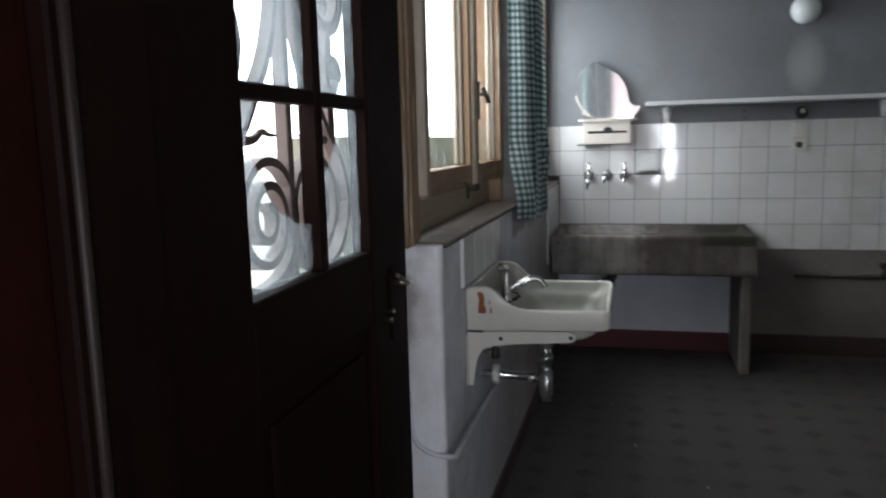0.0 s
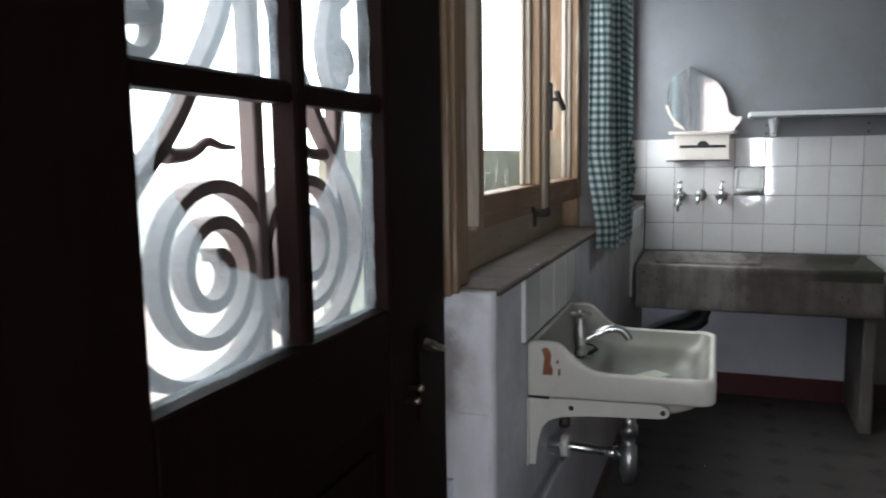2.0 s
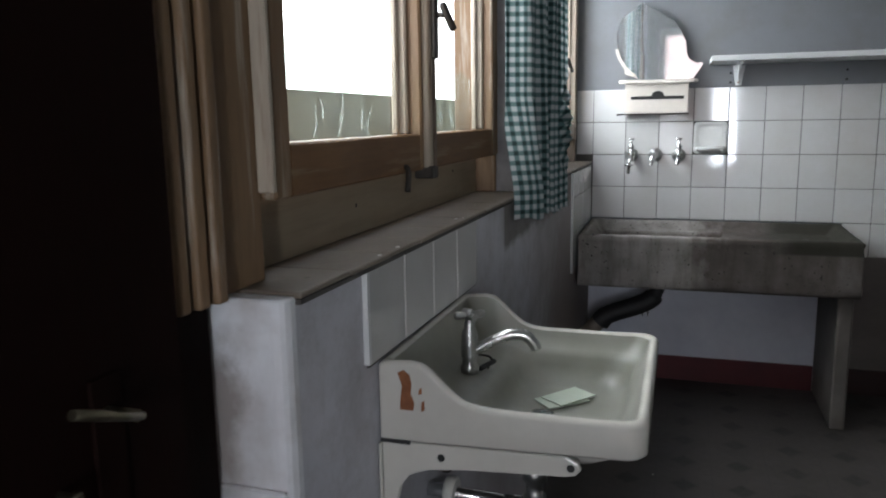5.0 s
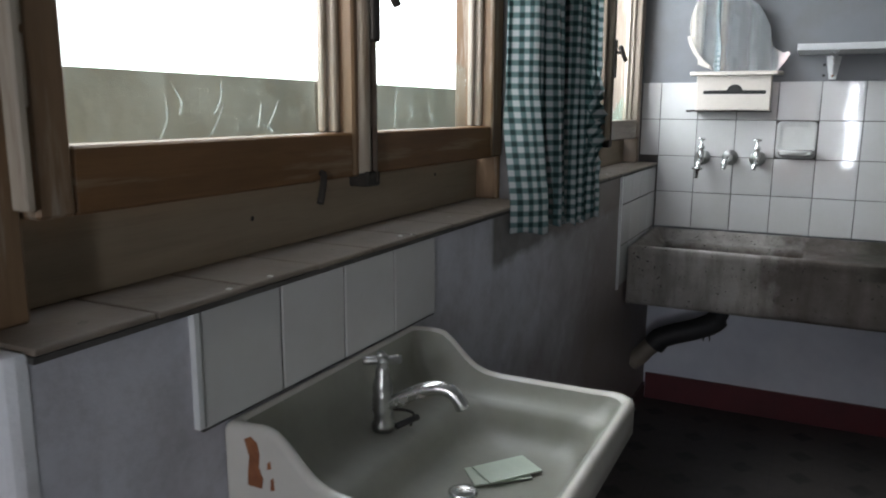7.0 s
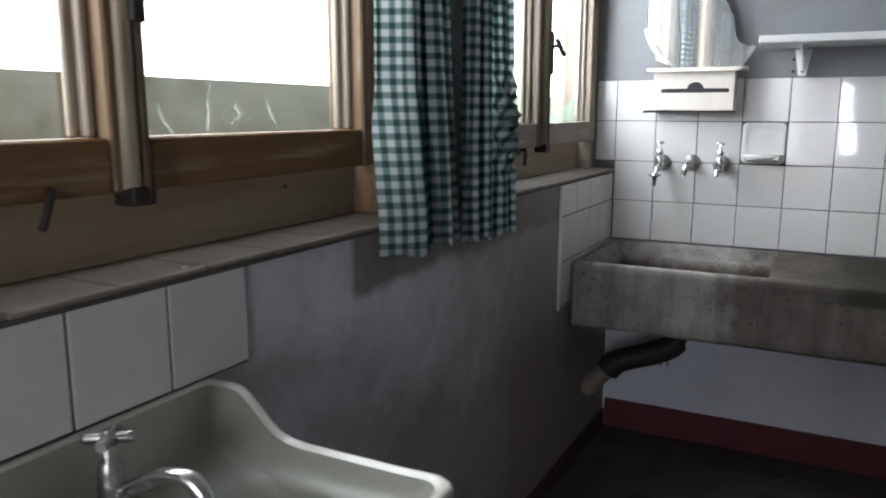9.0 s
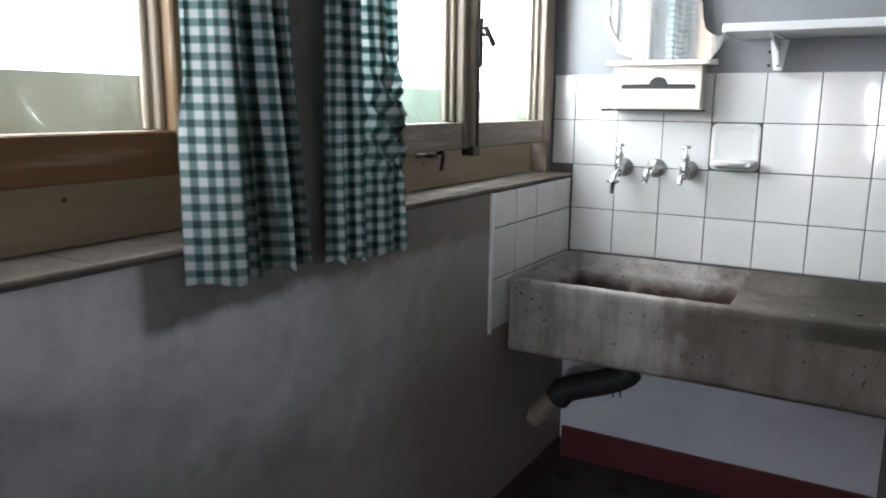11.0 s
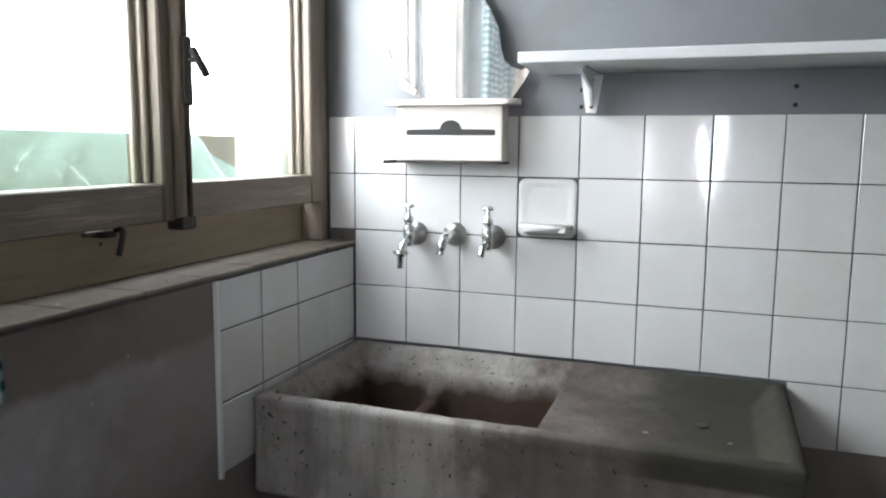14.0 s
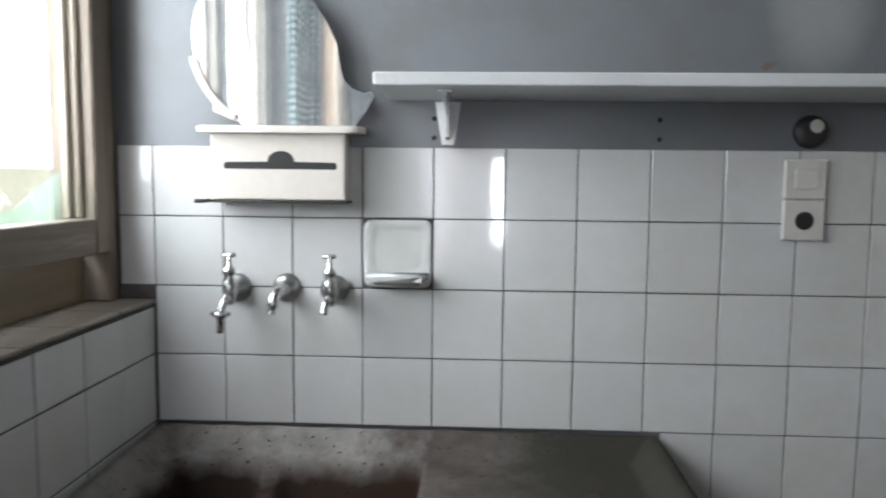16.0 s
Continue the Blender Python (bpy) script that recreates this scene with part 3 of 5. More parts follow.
def t_handle(parent, y, z, tilt):
    part("lock_case", box(B(), (-0.066, y - 0.011, z - 0.085), (-0.048, y + 0.011, z + 0.045), 0.003), IRON, parent, "rusty iron lock case")
    bm = B()
    tube(bm, [(-0.05, y, z), (-0.030, y + 0.002, z)], 0.0055)
    a = radians(tilt)
    c = Vector((-0.028, y + 0.002, z))
    s = Vector((0.010, 0.022 * math.sin(a), -0.036 * math.cos(a)))
    tube(bm, [c - s * 0.75, c - s * 0.6, c + s * 0.9, c + s], [0.005, 0.0078, 0.0078, 0.005])
    part("handle", bm, IRON, parent, "dark iron T-shaped handle")


def hook(parent, y, z, material):
    bm = B()
    box(bm, (-0.139, y - 0.016, z - 0.012), (-0.084, y + 0.012, z - 0.002), 0.002)
    tube(bm, smooth_line([(-0.085, y + 0.008, z + 0.001), (-0.070, y + 0.010, z + 0.002), (-0.064, y + 0.002, z - 0.014), (-0.062, y - 0.010, z - 0.042)], 4), 0.0055, 8)
    part("catch", bm, material, parent, "small iron window catch")


def window(name, ya, yb, panes, meet, label, broken, seed, end_left, upright, cross, glass, lip=0.078, back=0.0):
    """Two-leaf casement; panes: the two openings (y0, y1); meet: where the leaves meet."""
    rng = random.Random(seed)
    w = thing(name, (-0.1, (ya + yb) / 2, 1.05), label, "window", "", "structure")
    z0, z1 = 1.048, WIN_TOP
    xs, xb = -0.072, -0.128
    sash_lo, glass_lo, glass_hi, sash_hi = 1.155, 1.228, z1 - 0.13, z1 - 0.05
    # fixed frame
    part("window_frame", box(B(), (-0.20, ya, z0), (-0.092, panes[0][0] - lip, z1), 0.004), upright, w)
    bm = B()
    for k in range(3):
        y = ya + 0.004 + k * 0.03
        box(bm, (-0.0925, y, z0), (-0.080 + 0.004 * k, y + 0.02, z1 - 0.002), 0.004, 2)
    if end_left:
        part("moulding", bm, TIMBER, w, "weathered grooved moulding")
    else:
        bm.free()
    part("window_frame", box(B(), (-0.20, panes[1][1] + 0.062, z0), (-0.080, yb, z1), 0.004), upright, w)
    part("window_frame", box(B(), (-0.20, panes[0][0] - lip, z1 - 0.05), (-0.092, panes[1][1] + 0.062, z1), 0.004), cross, w)
    part("bottom_board", box(B(), (-0.20, panes[0][0] - lip, z0), (-0.138, panes[1][1] + 0.062, sash_lo + 0.004), 0.003), TIMBER_BOARD, w, "drab stained board under the sashes")
    for i, (p0, p1) in enumerate(panes):
        s0 = p0 - lip + 0.003 if i == 0 else meet + 0.001
        s1 = meet - 0.001 if i == 0 else p1 + 0.060
        bm = B()
        box(bm, (xb, s0, sash_lo), (xs, p0, sash_hi), 0.004)
        box(bm, (xb, p1, sash_lo), (xs, s1, sash_hi), 0.004)
        stiles = len(bm.faces)
        box(bm, (xb, p0 + 0.0005, sash_lo), (xs - 0.002, p1 - 0.0005, glass_lo), 0.003)
        box(bm, (xb, p0 + 0.0005, glass_hi), (xs - 0.002, p1 - 0.0005, sash_hi), 0.003)
        bm.faces.ensure_lookup_table()
        for f in bm.faces[stiles:]:
            f.material_index = 1
        leaf = part("casement", bm, upright, w, "wooden casement leaf")
        leaf.data.materials.append(cross)
        # stepped glazing beads, pale where the varnish has gone
        bm = B()
        box(bm, (-0.121, p1 - 0.014, glass_lo + 0.0005), (-0.098, p1 - 0.0006, glass_hi - 0.001), 0.003)
        box(bm, (-0.125, p1 - 0.028, glass_lo + 0.0005), (-0.112, p1 - 0.0146, glass_hi - 0.001), 0.003)
        part("glazing_bead", bm, TIMBER_PALE, leaf, "bare weathered glazing bead")
        part("glazing_bead", box(B(), (-0.121, p0 + 0.0006, glass_lo + 0.0005), (-0.100, p0 + 0.012, glass_hi - 0.001), 0.003), TIMBER_PALE, leaf)
        bm = B()
        prism(bm, jagged(p0 + 0.002, p1 - 0.03, glass_lo - 0.002, broken[i], rng), 'x', -0.1305, -0.1275)
        g = part("pane", bm, glass, leaf, "broken greenish pane with jagged edge")
        g.visible_shadow = False
        # cracks and loose splinters leaning in the rebate
        for k in range(7):
            y = rng.uniform(p0 + 0.05, p1 - 0.09)
            z, h = glass_lo + rng.choice((0.0, 0.0, 0.012, 0.03)), rng.uniform(0.015, 0.062)
            wd, lean = rng.uniform(0.0007, 0.0017), rng.uniform(-0.060, 0.060)
            kink = rng.uniform(-0.010, 0.010)
            bm = B()
            prism(bm, [(y, z), (y + wd, z), (y + wd * 0.8 + lean * 0.5 + kink, z + h * 0.5), (y + wd * 0.5 + lean, z + h), (y + lean * 0.5 + kink, z + h * 0.5)], 'x', -0.1265, -0.1245)
            part("splinter", bm, SPLINTER, leaf).visible_shadow = False
    if end_left:
        part("worn_edge", box(B(), (-0.0918, panes[0][0] - lip - 0.011, 1.166), (-0.068, panes[0][0] - lip - 0.0005, z1 - 0.055), 0.002), TIMBER_PALE, w, "pale worn edge strip")
    # cover strip and bolt where the leaves meet
    bm = B()
    tube(bm, [(-0.070, meet, sash_lo + 0.005), (-0.070, meet, sash_hi)], 0.013, 12)
    part("cover_strip", bm, TIMBER_PALE, w, "rounded bare wooden cover strip")
    bm = B()
    tube(bm, [(-0.060, meet + 0.018, sash_lo - 0.012), (-0.060, meet + 0.018, sash_hi)], 0.0055, 8)
    part("bolt_rod", bm, ROD, w, "iron espagnolette rod")
    part("keeper", box(B(), (-0.094, meet - 0.012, sash_lo - 0.018), (-0.055, meet + 0.030, sash_lo + 0.008), 0.003), IRON, w, "iron bolt keeper")
    t_handle(w, meet + 0.014, 1.462, 35)
    hook(w, meet - 0.13 if end_left else meet - 0.165, 1.150 if not end_left else 1.165, IRON)
    # pin hinges on the outer stiles
    for zz in (1.30, 1.98):
        bm = B()
        y = panes[0][0] - lip - 0.002
        for a, b in ((0, 0.075), (0.077, 0.152)):
            lathe(bm, (-0.078, y, zz - 0.035 + a), (0, 0, 1), [(0, 0.004), (0.004, 0.0085), (b - a - 0.004, 0.0085), (b - a, 0.004)], 10)
        part("hinge", bm, TIMBER_PALE if end_left else IRON, w, "painted pin hinge")
    bm = B()
    for k in range(2):
        y = rng.uniform(ya + 0.2, yb - 0.2)
        lathe(bm, (-0.1385, y, rng.uniform(1.08, 1.13)), (1, 0, 0), [(0, 0.004), (0.0008, 0.004)], 8)
    part("nail_hole", bm, BLACK, w)
    w.matrix_basis = Matrix.Translation((-back, 0, 0)) @ w.matrix_basis
    return w


window("window_1", -2.985, -1.532, ((-2.737, -2.204), (-2.138, -1.608)), -2.178, "weathered brown wooden casement window with broken panes",
       ((0.130, 0.138, 0.150, 0.128, 0.118, 0.122, 0.152, 0.160, 0.132), (0.120, 0.132, 0.118, 0.112, 0.126, 0.150, 0.135)), 3, True, TIMBER, TIMBER_Y, SHARD, 0.048, 0.020)
window("window_2", -1.268, -0.001, ((-1.16, -0.66), (-0.578, -0.102)), -0.618, "grey-brown wooden casement window with smashed panes",
       ((0.115, 0.122, 0.126, 0.128, 0.110, 0.114), (0.115, 0.110, 0.055, 0.022, 0.024, 0.070, 0.095)), 8, False, DRAB, DRAB_Y, HAZED)


# ---- glazed door with its iron grille ----
DY = -3.468
door = thing("door_1", (-0.12, DY, 0), "closed dark wooden door with six broken frosted panes", "door", "", "structure")
GL, GR = -3.745, -3.238
ZB = [1.083, 1.375, 1.400, 1.690, 1.715, 2.005]
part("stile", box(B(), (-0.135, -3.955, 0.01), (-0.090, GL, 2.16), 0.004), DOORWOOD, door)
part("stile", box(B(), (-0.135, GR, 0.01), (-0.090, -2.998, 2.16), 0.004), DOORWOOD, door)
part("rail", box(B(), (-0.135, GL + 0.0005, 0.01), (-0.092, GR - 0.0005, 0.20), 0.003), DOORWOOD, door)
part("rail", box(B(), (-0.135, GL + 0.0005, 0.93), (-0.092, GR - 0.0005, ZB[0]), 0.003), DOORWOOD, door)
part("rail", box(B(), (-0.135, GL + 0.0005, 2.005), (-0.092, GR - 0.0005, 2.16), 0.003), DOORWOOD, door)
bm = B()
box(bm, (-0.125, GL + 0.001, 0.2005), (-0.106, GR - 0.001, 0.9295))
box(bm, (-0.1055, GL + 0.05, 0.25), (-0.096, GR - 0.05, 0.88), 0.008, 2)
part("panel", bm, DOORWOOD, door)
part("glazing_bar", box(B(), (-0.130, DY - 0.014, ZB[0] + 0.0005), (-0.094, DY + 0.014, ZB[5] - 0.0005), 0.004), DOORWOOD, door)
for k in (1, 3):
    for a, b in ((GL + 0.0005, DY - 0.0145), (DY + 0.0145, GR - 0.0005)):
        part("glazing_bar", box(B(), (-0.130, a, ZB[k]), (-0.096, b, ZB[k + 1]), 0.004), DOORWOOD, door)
PANES = {
    (0, 0): [(0.0, 0.0), (1.0, 0.0), (1.0, 0.30), (0.80, 0.31), (0.72, 0.36), (0.55, 0.40), (0.49, 0.47), (0.44, 0.45), (0.40, 0.53), (0.33, 0.60), (0.27, 0.67), (0.16, 0.76), (0.20, 0.86), (0.32, 1.0), (0.0, 1.0)],
    (1, 0): [(0.0, 0.0), (1.0, 0.0), (1.0, 1.0), (0.60, 1.0), (0.56, 0.86), (0.34, 0.64), (0.12, 0.55), (0.0, 0.545)],
}
for c in range(2):
    a, b = ((GL, DY - 0.014), (DY + 0.014, GR))[c]
    for r in range(3):
        z0, z1 = ZB[2 * r], ZB[2 * r + 1]
        poly = PANES.get((c, r), [(0, 0), (1, 0), (1, 1), (0, 1)])
        bm = B()
        prism(bm, [(a + 0.001 + (b - a - 0.002) * u, z0 + 0.001 + (z1 - z0 - 0.002) * v) for u, v in poly], 'x', -0.1165, -0.1135)
        g = part("pane", bm, FROST, door, "frosted pane with a broken-out hole" if (c, r) in PANES else "dusty frosted pane")
        g.visible_shadow = False
# lever handle and key plate
bm = B()
box(bm, (-0.090, -3.135, 0.87), (-0.085, -3.095, 1.03), 0.002)
plate = part("lock_plate", bm, DOORWOOD, door, "dark lock plate")
bm = B()
tube(bm, [(-0.086, -3.117, 0.996), (-0.050, -3.117, 0.996)], 0.006)
tube(bm, [(-0.050, -3.112, 0.994), (-0.048, -3.140, 1.004), (-0.050, -3.162, 1.014), (-0.050, -3.192, 1.026)], [0.004, 0.004, 0.0055, 0.005])
part("lever", bm, BRASS, plate, "tarnished lever handle")
for z in (0.945, 0.929):
    bm = B()
    lathe(bm, (-0.085, -3.180 - (0.945 - z), z), (1, 0, 0), [(0, 0.004), (0.012, 0.004), (0.015, 0.0062), (0.020, 0.0062), (0.023, 0.004)], 10)
    part("key_knob", bm, BRASS, plate)

grille = thing("door_grille", (-0.155, DY, 1.06), "scrolled wrought-iron grille outside the door panes", "grille")
XG = -0.158
TURN = [0.160, 0.116, 0.106, 0.094, 0.086, 0.078, 0.066, 0.054, 0.044, 0.037, 0.028, 0.018]


def mirrored(pts, s):
    return [(XG, DY + s * y, z) for y, z in pts]


def scroll(cy, cz, radii, start, step, n=9):
    """Spiral of quarter turns about (cy, cz)."""
    out = []
    for i in range(len(radii) - 1):
        for k in range(n):
            f = k / n
            r = radii[i] * (1 - f) + radii[i + 1] * f
            a = radians(start + step * (i + f))
            out.append((cy + r * math.cos(a), cz + r * math.sin(a)))
    a = radians(start + step * (len(radii) - 1))
    out.append((cy + radii[-1] * math.cos(a), cz + radii[-1] * math.sin(a)))
    return out


for s in (1, -1):
    # big scroll with the arm that rises to the middle
    arm = [(y, z) for _, y, z in smooth_line([(0, 0.02, 1.98), (0, 0.022, 1.70), (0, 0.032, 1.58), (0, 0.066, 1.47), (0, 0.125, 1.385), (0, 0.165, 1.335), (0, 0.222, 1.28), (0, 0.255, 1.225)], 6)]
    sp = scroll(0.103, 1.188, TURN, 0, -90)
    part("scroll", strap(B(), mirrored(arm + sp, s), 0.015, 0.022), GRILLE, grille)
    leaf = [(y, z) for _, y, z in smooth_line([(0, 0.165, 1.316), (0, 0.125, 1.318), (0, 0.095, 1.331), (0, 0.07, 1.326), (0, 0.045, 1.325)], 5)]
    bm = B()
    pts = mirrored(leaf, s)
    tube(bm, pts, [0.009 * (1 - 0.75 * i / len(pts)) for i in range(len(pts))], 8)
    part("leaf_tip", bm, GRILLE, grille)
    # S scroll of the upper panes
    small = scroll(0.206, 1.440, [0.016, 0.022, 0.028, 0.032, 0.036, 0.040], 90, -90)
    link = [(y, z) for _, y, z in smooth_line([(0, 0.166, 1.44), (0, 0.172, 1.485), (0, 0.188, 1.525)], 4)]
    big = scroll(0.186, 1.605, [0.080, 0.080, 0.078, 0.076, 0.066, 0.056, 0.046, 0.036, 0.026], -90, 90)
    part("scroll", strap(B(), mirrored(small + link[1:-1] + big, s), 0.013, 0.020), GRILLE, grille)
    top = scroll(0.15, 1.86, [0.095, 0.09, 0.08, 0.066, 0.05, 0.035, 0.02], -90, 90)
    part("scroll", strap(B(), mirrored(top, s), 0.013, 0.020), GRILLE, grille)
    part("upright", box(B(), (XG - 0.034, DY + s * 0.245 - 0.016, 1.03), (XG - 0.014, DY + s * 0.245 + 0.016, 2.05), 0.002), GRILLE, grille)
part("upright", box(B(), (XG - 0.012, DY - 0.021, 1.03), (XG + 0.012, DY - 0.001, 2.05), 0.002), GRILLE, grille)
part("crossbar", box(B(), (XG - 0.012, GL - 0.05, 1.03), (XG + 0.010, GR + 0.05, 1.052), 0.002), GRILLE, grille)
part("crossbar", box(B(), (XG - 0.012, GL - 0.05, 2.02), (XG + 0.010, GR + 0.05, 2.042), 0.002), GRILLE, grille)

frame_d = thing("door_frame", (-0.12, -4.0, 0), "dark wooden door frame with moulded edge", "door frame", "", "structure")
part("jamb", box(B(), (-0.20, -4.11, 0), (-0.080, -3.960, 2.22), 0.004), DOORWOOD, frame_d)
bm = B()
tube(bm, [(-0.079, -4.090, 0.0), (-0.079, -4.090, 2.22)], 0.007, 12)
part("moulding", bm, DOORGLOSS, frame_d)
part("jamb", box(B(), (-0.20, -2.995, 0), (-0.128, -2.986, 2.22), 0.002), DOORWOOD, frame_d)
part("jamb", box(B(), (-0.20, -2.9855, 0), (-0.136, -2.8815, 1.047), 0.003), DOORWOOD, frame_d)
part("jamb_plate", box(B(), (-0.127, -2.9892, 1.434), (-0.114, -2.9857, 1.470), 0.001), PLASTIC, frame_d, "small white plate on the door jamb")
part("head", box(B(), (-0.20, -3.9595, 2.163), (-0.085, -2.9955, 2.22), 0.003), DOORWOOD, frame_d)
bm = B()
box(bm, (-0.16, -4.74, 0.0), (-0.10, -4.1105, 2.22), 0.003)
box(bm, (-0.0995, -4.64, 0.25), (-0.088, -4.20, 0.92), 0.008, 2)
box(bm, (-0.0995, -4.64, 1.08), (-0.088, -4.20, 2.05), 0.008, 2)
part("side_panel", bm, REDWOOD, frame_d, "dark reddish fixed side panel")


# ---- curtains ----
def curtain(name, folds, z0, z1, taper, label, hem, pinch=None, lean=0.45, narrow=0.94):
    """Cloth hung in folds: folds are rows of (y, x) across the bottom."""
    line = smooth_line([(x, y, 0) for y, x in folds], 9)
    n, rows = len(line), 60
    yc = sum(p.y for p in line) / n
    length = [0.0]
    for a, b in zip(line, line[1:]):
        length.append(length[-1] + (b - a).length)
    bm = B()
    uv = bm.loops.layers.uv.new("UVMap")
    grid = []
    rng = random.Random(len(folds))
    for r in range(rows + 1):
        f = r / rows
        z = z0 + (z1 - z0) * f
        row = []
        for i, p in enumerate(line):
            s = narrow * (1 - taper * f)
            y = line[0].y + (p.y - line[0].y) * s
            wob = noise.noise(Vector((i * 0.09, z * 2.2, len(folds))))
            x = 0.004 + p.x * 1.1 * (1 - 0.25 * f) + 0.006 * wob
            up = min(max((z - 1.06) / 0.25, 0), 1) * max(0.0, 1 - i / (n * lean))
            x -= 0.050 * up
            y += 0.045 * up
            x = max(x, -0.052 if y < -1.535 else -0.012)
            y += 0.008 * noise.noise(Vector((i * 0.07, z * 1.7, 5.0)))
            zz = z
            if r == 0 or r == 1:
                zz += hem * math.sin(i * 0.21) * (1 - r)
            if pinch:
                d = math.hypot((z - pinch[1]) / 0.10, (y - pinch[0]) / 0.06)
                k = math.exp(-d * d)
                y += (pinch[0] - y) * 0.55 * k
                x += 0.03 * k * math.sin(z * 90 + i * 0.3)
            row.append(bm.verts.new((x, y, zz)))
        grid.append(row)
    for r in range(rows):
        for i in range(n - 1):
            f = bm.faces.new((grid[r][i], grid[r][i + 1], grid[r + 1][i + 1], grid[r + 1][i]))
            f.smooth = True
            for lp, (ii, rr) in zip(f.loops, ((i, r), (i + 1, r), (i + 1, r + 1), (i, r + 1))):
                lp[uv].uv = (length[ii], (z1 - z0) * rr / rows)
    ob = solid(name, bm, CLOTH, label, "curtain", "curtains")
    m = ob.modifiers.new("thickness", 'SOLIDIFY')
    m.thickness = 0.0012
    return ob


curtain("curtain", [(-1.672, -0.020), (-1.650, 0.008), (-1.625, 0.028), (-1.604, 0.040), (-1.597, 0.034), (-1.598, 0.012), (-1.588, -0.006), (-1.572, -0.012), (-1.561, 0.004), (-1.551, 0.020), (-1.547, 0.012), (-1.545, -0.008),
                    (-1.525, -0.014), (-1.510, -0.010), (-1.495, 0.014), (-1.484, 0.034), (-1.479, 0.028), (-1.480, 0.002), (-1.466, -0.010), (-1.450, -0.004), (-1.438, 0.016), (-1.428, 0.030), (-1.424, 0.022), (-1.428, 0.000)],
        0.985, 2.30, 0.52, "green and white gingham curtain hanging in long folds", 0.004, None, 0.45, 1.0)
curtain("curtain", [(-1.345, -0.004), (-1.332, 0.018), (-1.322, 0.030), (-1.317, 0.024), (-1.320, 0.002), (-1.310, -0.010), (-1.298, -0.006), (-1.285, 0.018), (-1.270, 0.036), (-1.262, 0.030), (-1.262, 0.006), (-1.245, -0.006),
                    (-1.228, 0.006), (-1.205, 0.030), (-1.180, 0.040), (-1.172, 0.032), (-1.172, 0.006), (-1.158, -0.006), (-1.145, 0.014), (-1.128, 0.036), (-1.116, 0.034), (-1.110, 0.012)],
        0.966, 2.30, 0.30, "crumpled green and white gingham curtain with a knot", 0.006, (-1.165, 1.235), 0.01, 1.0)
rod = thing("curtain_rod", (0.03, -1.4, 2.31), "thin iron curtain rod over the windows", "curtain rod")
bm = B()
tube(bm, [(0.035, -1.80, 2.312), (0.035, -0.95, 2.312)], 0.006, 10)
part("rod", bm, IRON, rod)
for y in (-1.42, -1.36):
    part("bracket", box(B(), (-0.03, y - 0.008, 2.305), (0.04, y + 0.008, 2.319)), IRON, rod)


# ---- enamelled wash basin ----
YN, YB, XB = -2.603, -2.118, -0.0335
basin = thing("wash_basin", (XB, (YN + YB) / 2, 0.75), "cream enamelled wash basin chipped to rust", "basin")
RIM = ((-0.05, 0.884), (0.0, 0.8865), (0.022, 0.888), (0.042, 0.884), (0.060, 0.869), (0.080, 0.849), (0.100, 0.833), (0.122, 0.825), (0.150, 0.8225), (0.30, 0.8225), (0.345, 0.824), (0.40, 0.822))


def rim_z(x):
    for (xa, za), (xb, zb) in zip(RIM, RIM[1:]):
        if x <= xb:
            f = min(max((x - xa) / (xb - xa), 0), 1)
            return za + (zb - za) * f
    return RIM[-1][1]


def basin_loop(x0, x1, inset, r_back, r_front, height):
    """Closed loop in plan with small back and large front corners; height gives z from x."""
    y0, y1 = YN + inset, YB - inset
    pts = []

    def bend(cx, cy, r, a0):
        pts.extend((cx + r * math.cos(radians(a0 + 15 * k)), cy + r * math.sin(radians(a0 + 15 * k))) for k in range(7))

    def side(pa, pb, n):
        pts.extend((pa[0] + (pb[0] - pa[0]) * k / n, pa[1] + (pb[1] - pa[1]) * k / n) for k in range(1, n))
    bend(x0 + r_back, y0 + r_back, r_back, 180)
    side((x0 + r_back, y0), (x1 - r_front, y0), 30)
    bend(x1 - r_front, y0 + r_front, r_front, 270)
    side((x1, y0 + r_front), (x1, y1 - r_front), 8)
    bend(x1 - r_front, y1 - r_front, r_front, 0)
    side((x1 - r_front, y1), (x0 + r_back, y1), 30)
    bend(x0 + r_back, y1 - r_back, r_back, 90)
    side((x0, y1 - r_back), (x0, y0 + r_back), 8)
    return [(x, y, height(x)) for x, y in pts]


def apron(x):
    return 0.7535 + 0.03 * (x + 0.034)


def smooth_faces(ob):
    for poly in ob.data.polygons:
        poly.use_smooth = True
    return ob


loops = [basin_loop(XB + d, 0.379 - d, d, 0.006 + d * 0.3, 0.030, h) for d, h in (
    (0.012, lambda x: apron(x) + 0.003), (0.004, apron), (0.0, lambda x: apron(x) + 0.005), (0.0, lambda x: (apron(x) + rim_z(x)) / 2), (0.0, lambda x: rim_z(x) - 0.009),
    (0.0015, lambda x: rim_z(x) - 0.004), (0.005, lambda x: rim_z(x) - 0.0008), (0.009, rim_z), (0.013, lambda x: rim_z(x) - 0.001), (0.017, lambda x: rim_z(x) - 0.005))]
cheek = smooth_faces(part("shell", loft(B(), loops, False), PORCELAIN, basin))
loops = [basin_loop(XB + 0.017, 0.362, 0.017, 0.011, 0.030, lambda x: rim_z(x) - 0.005)]
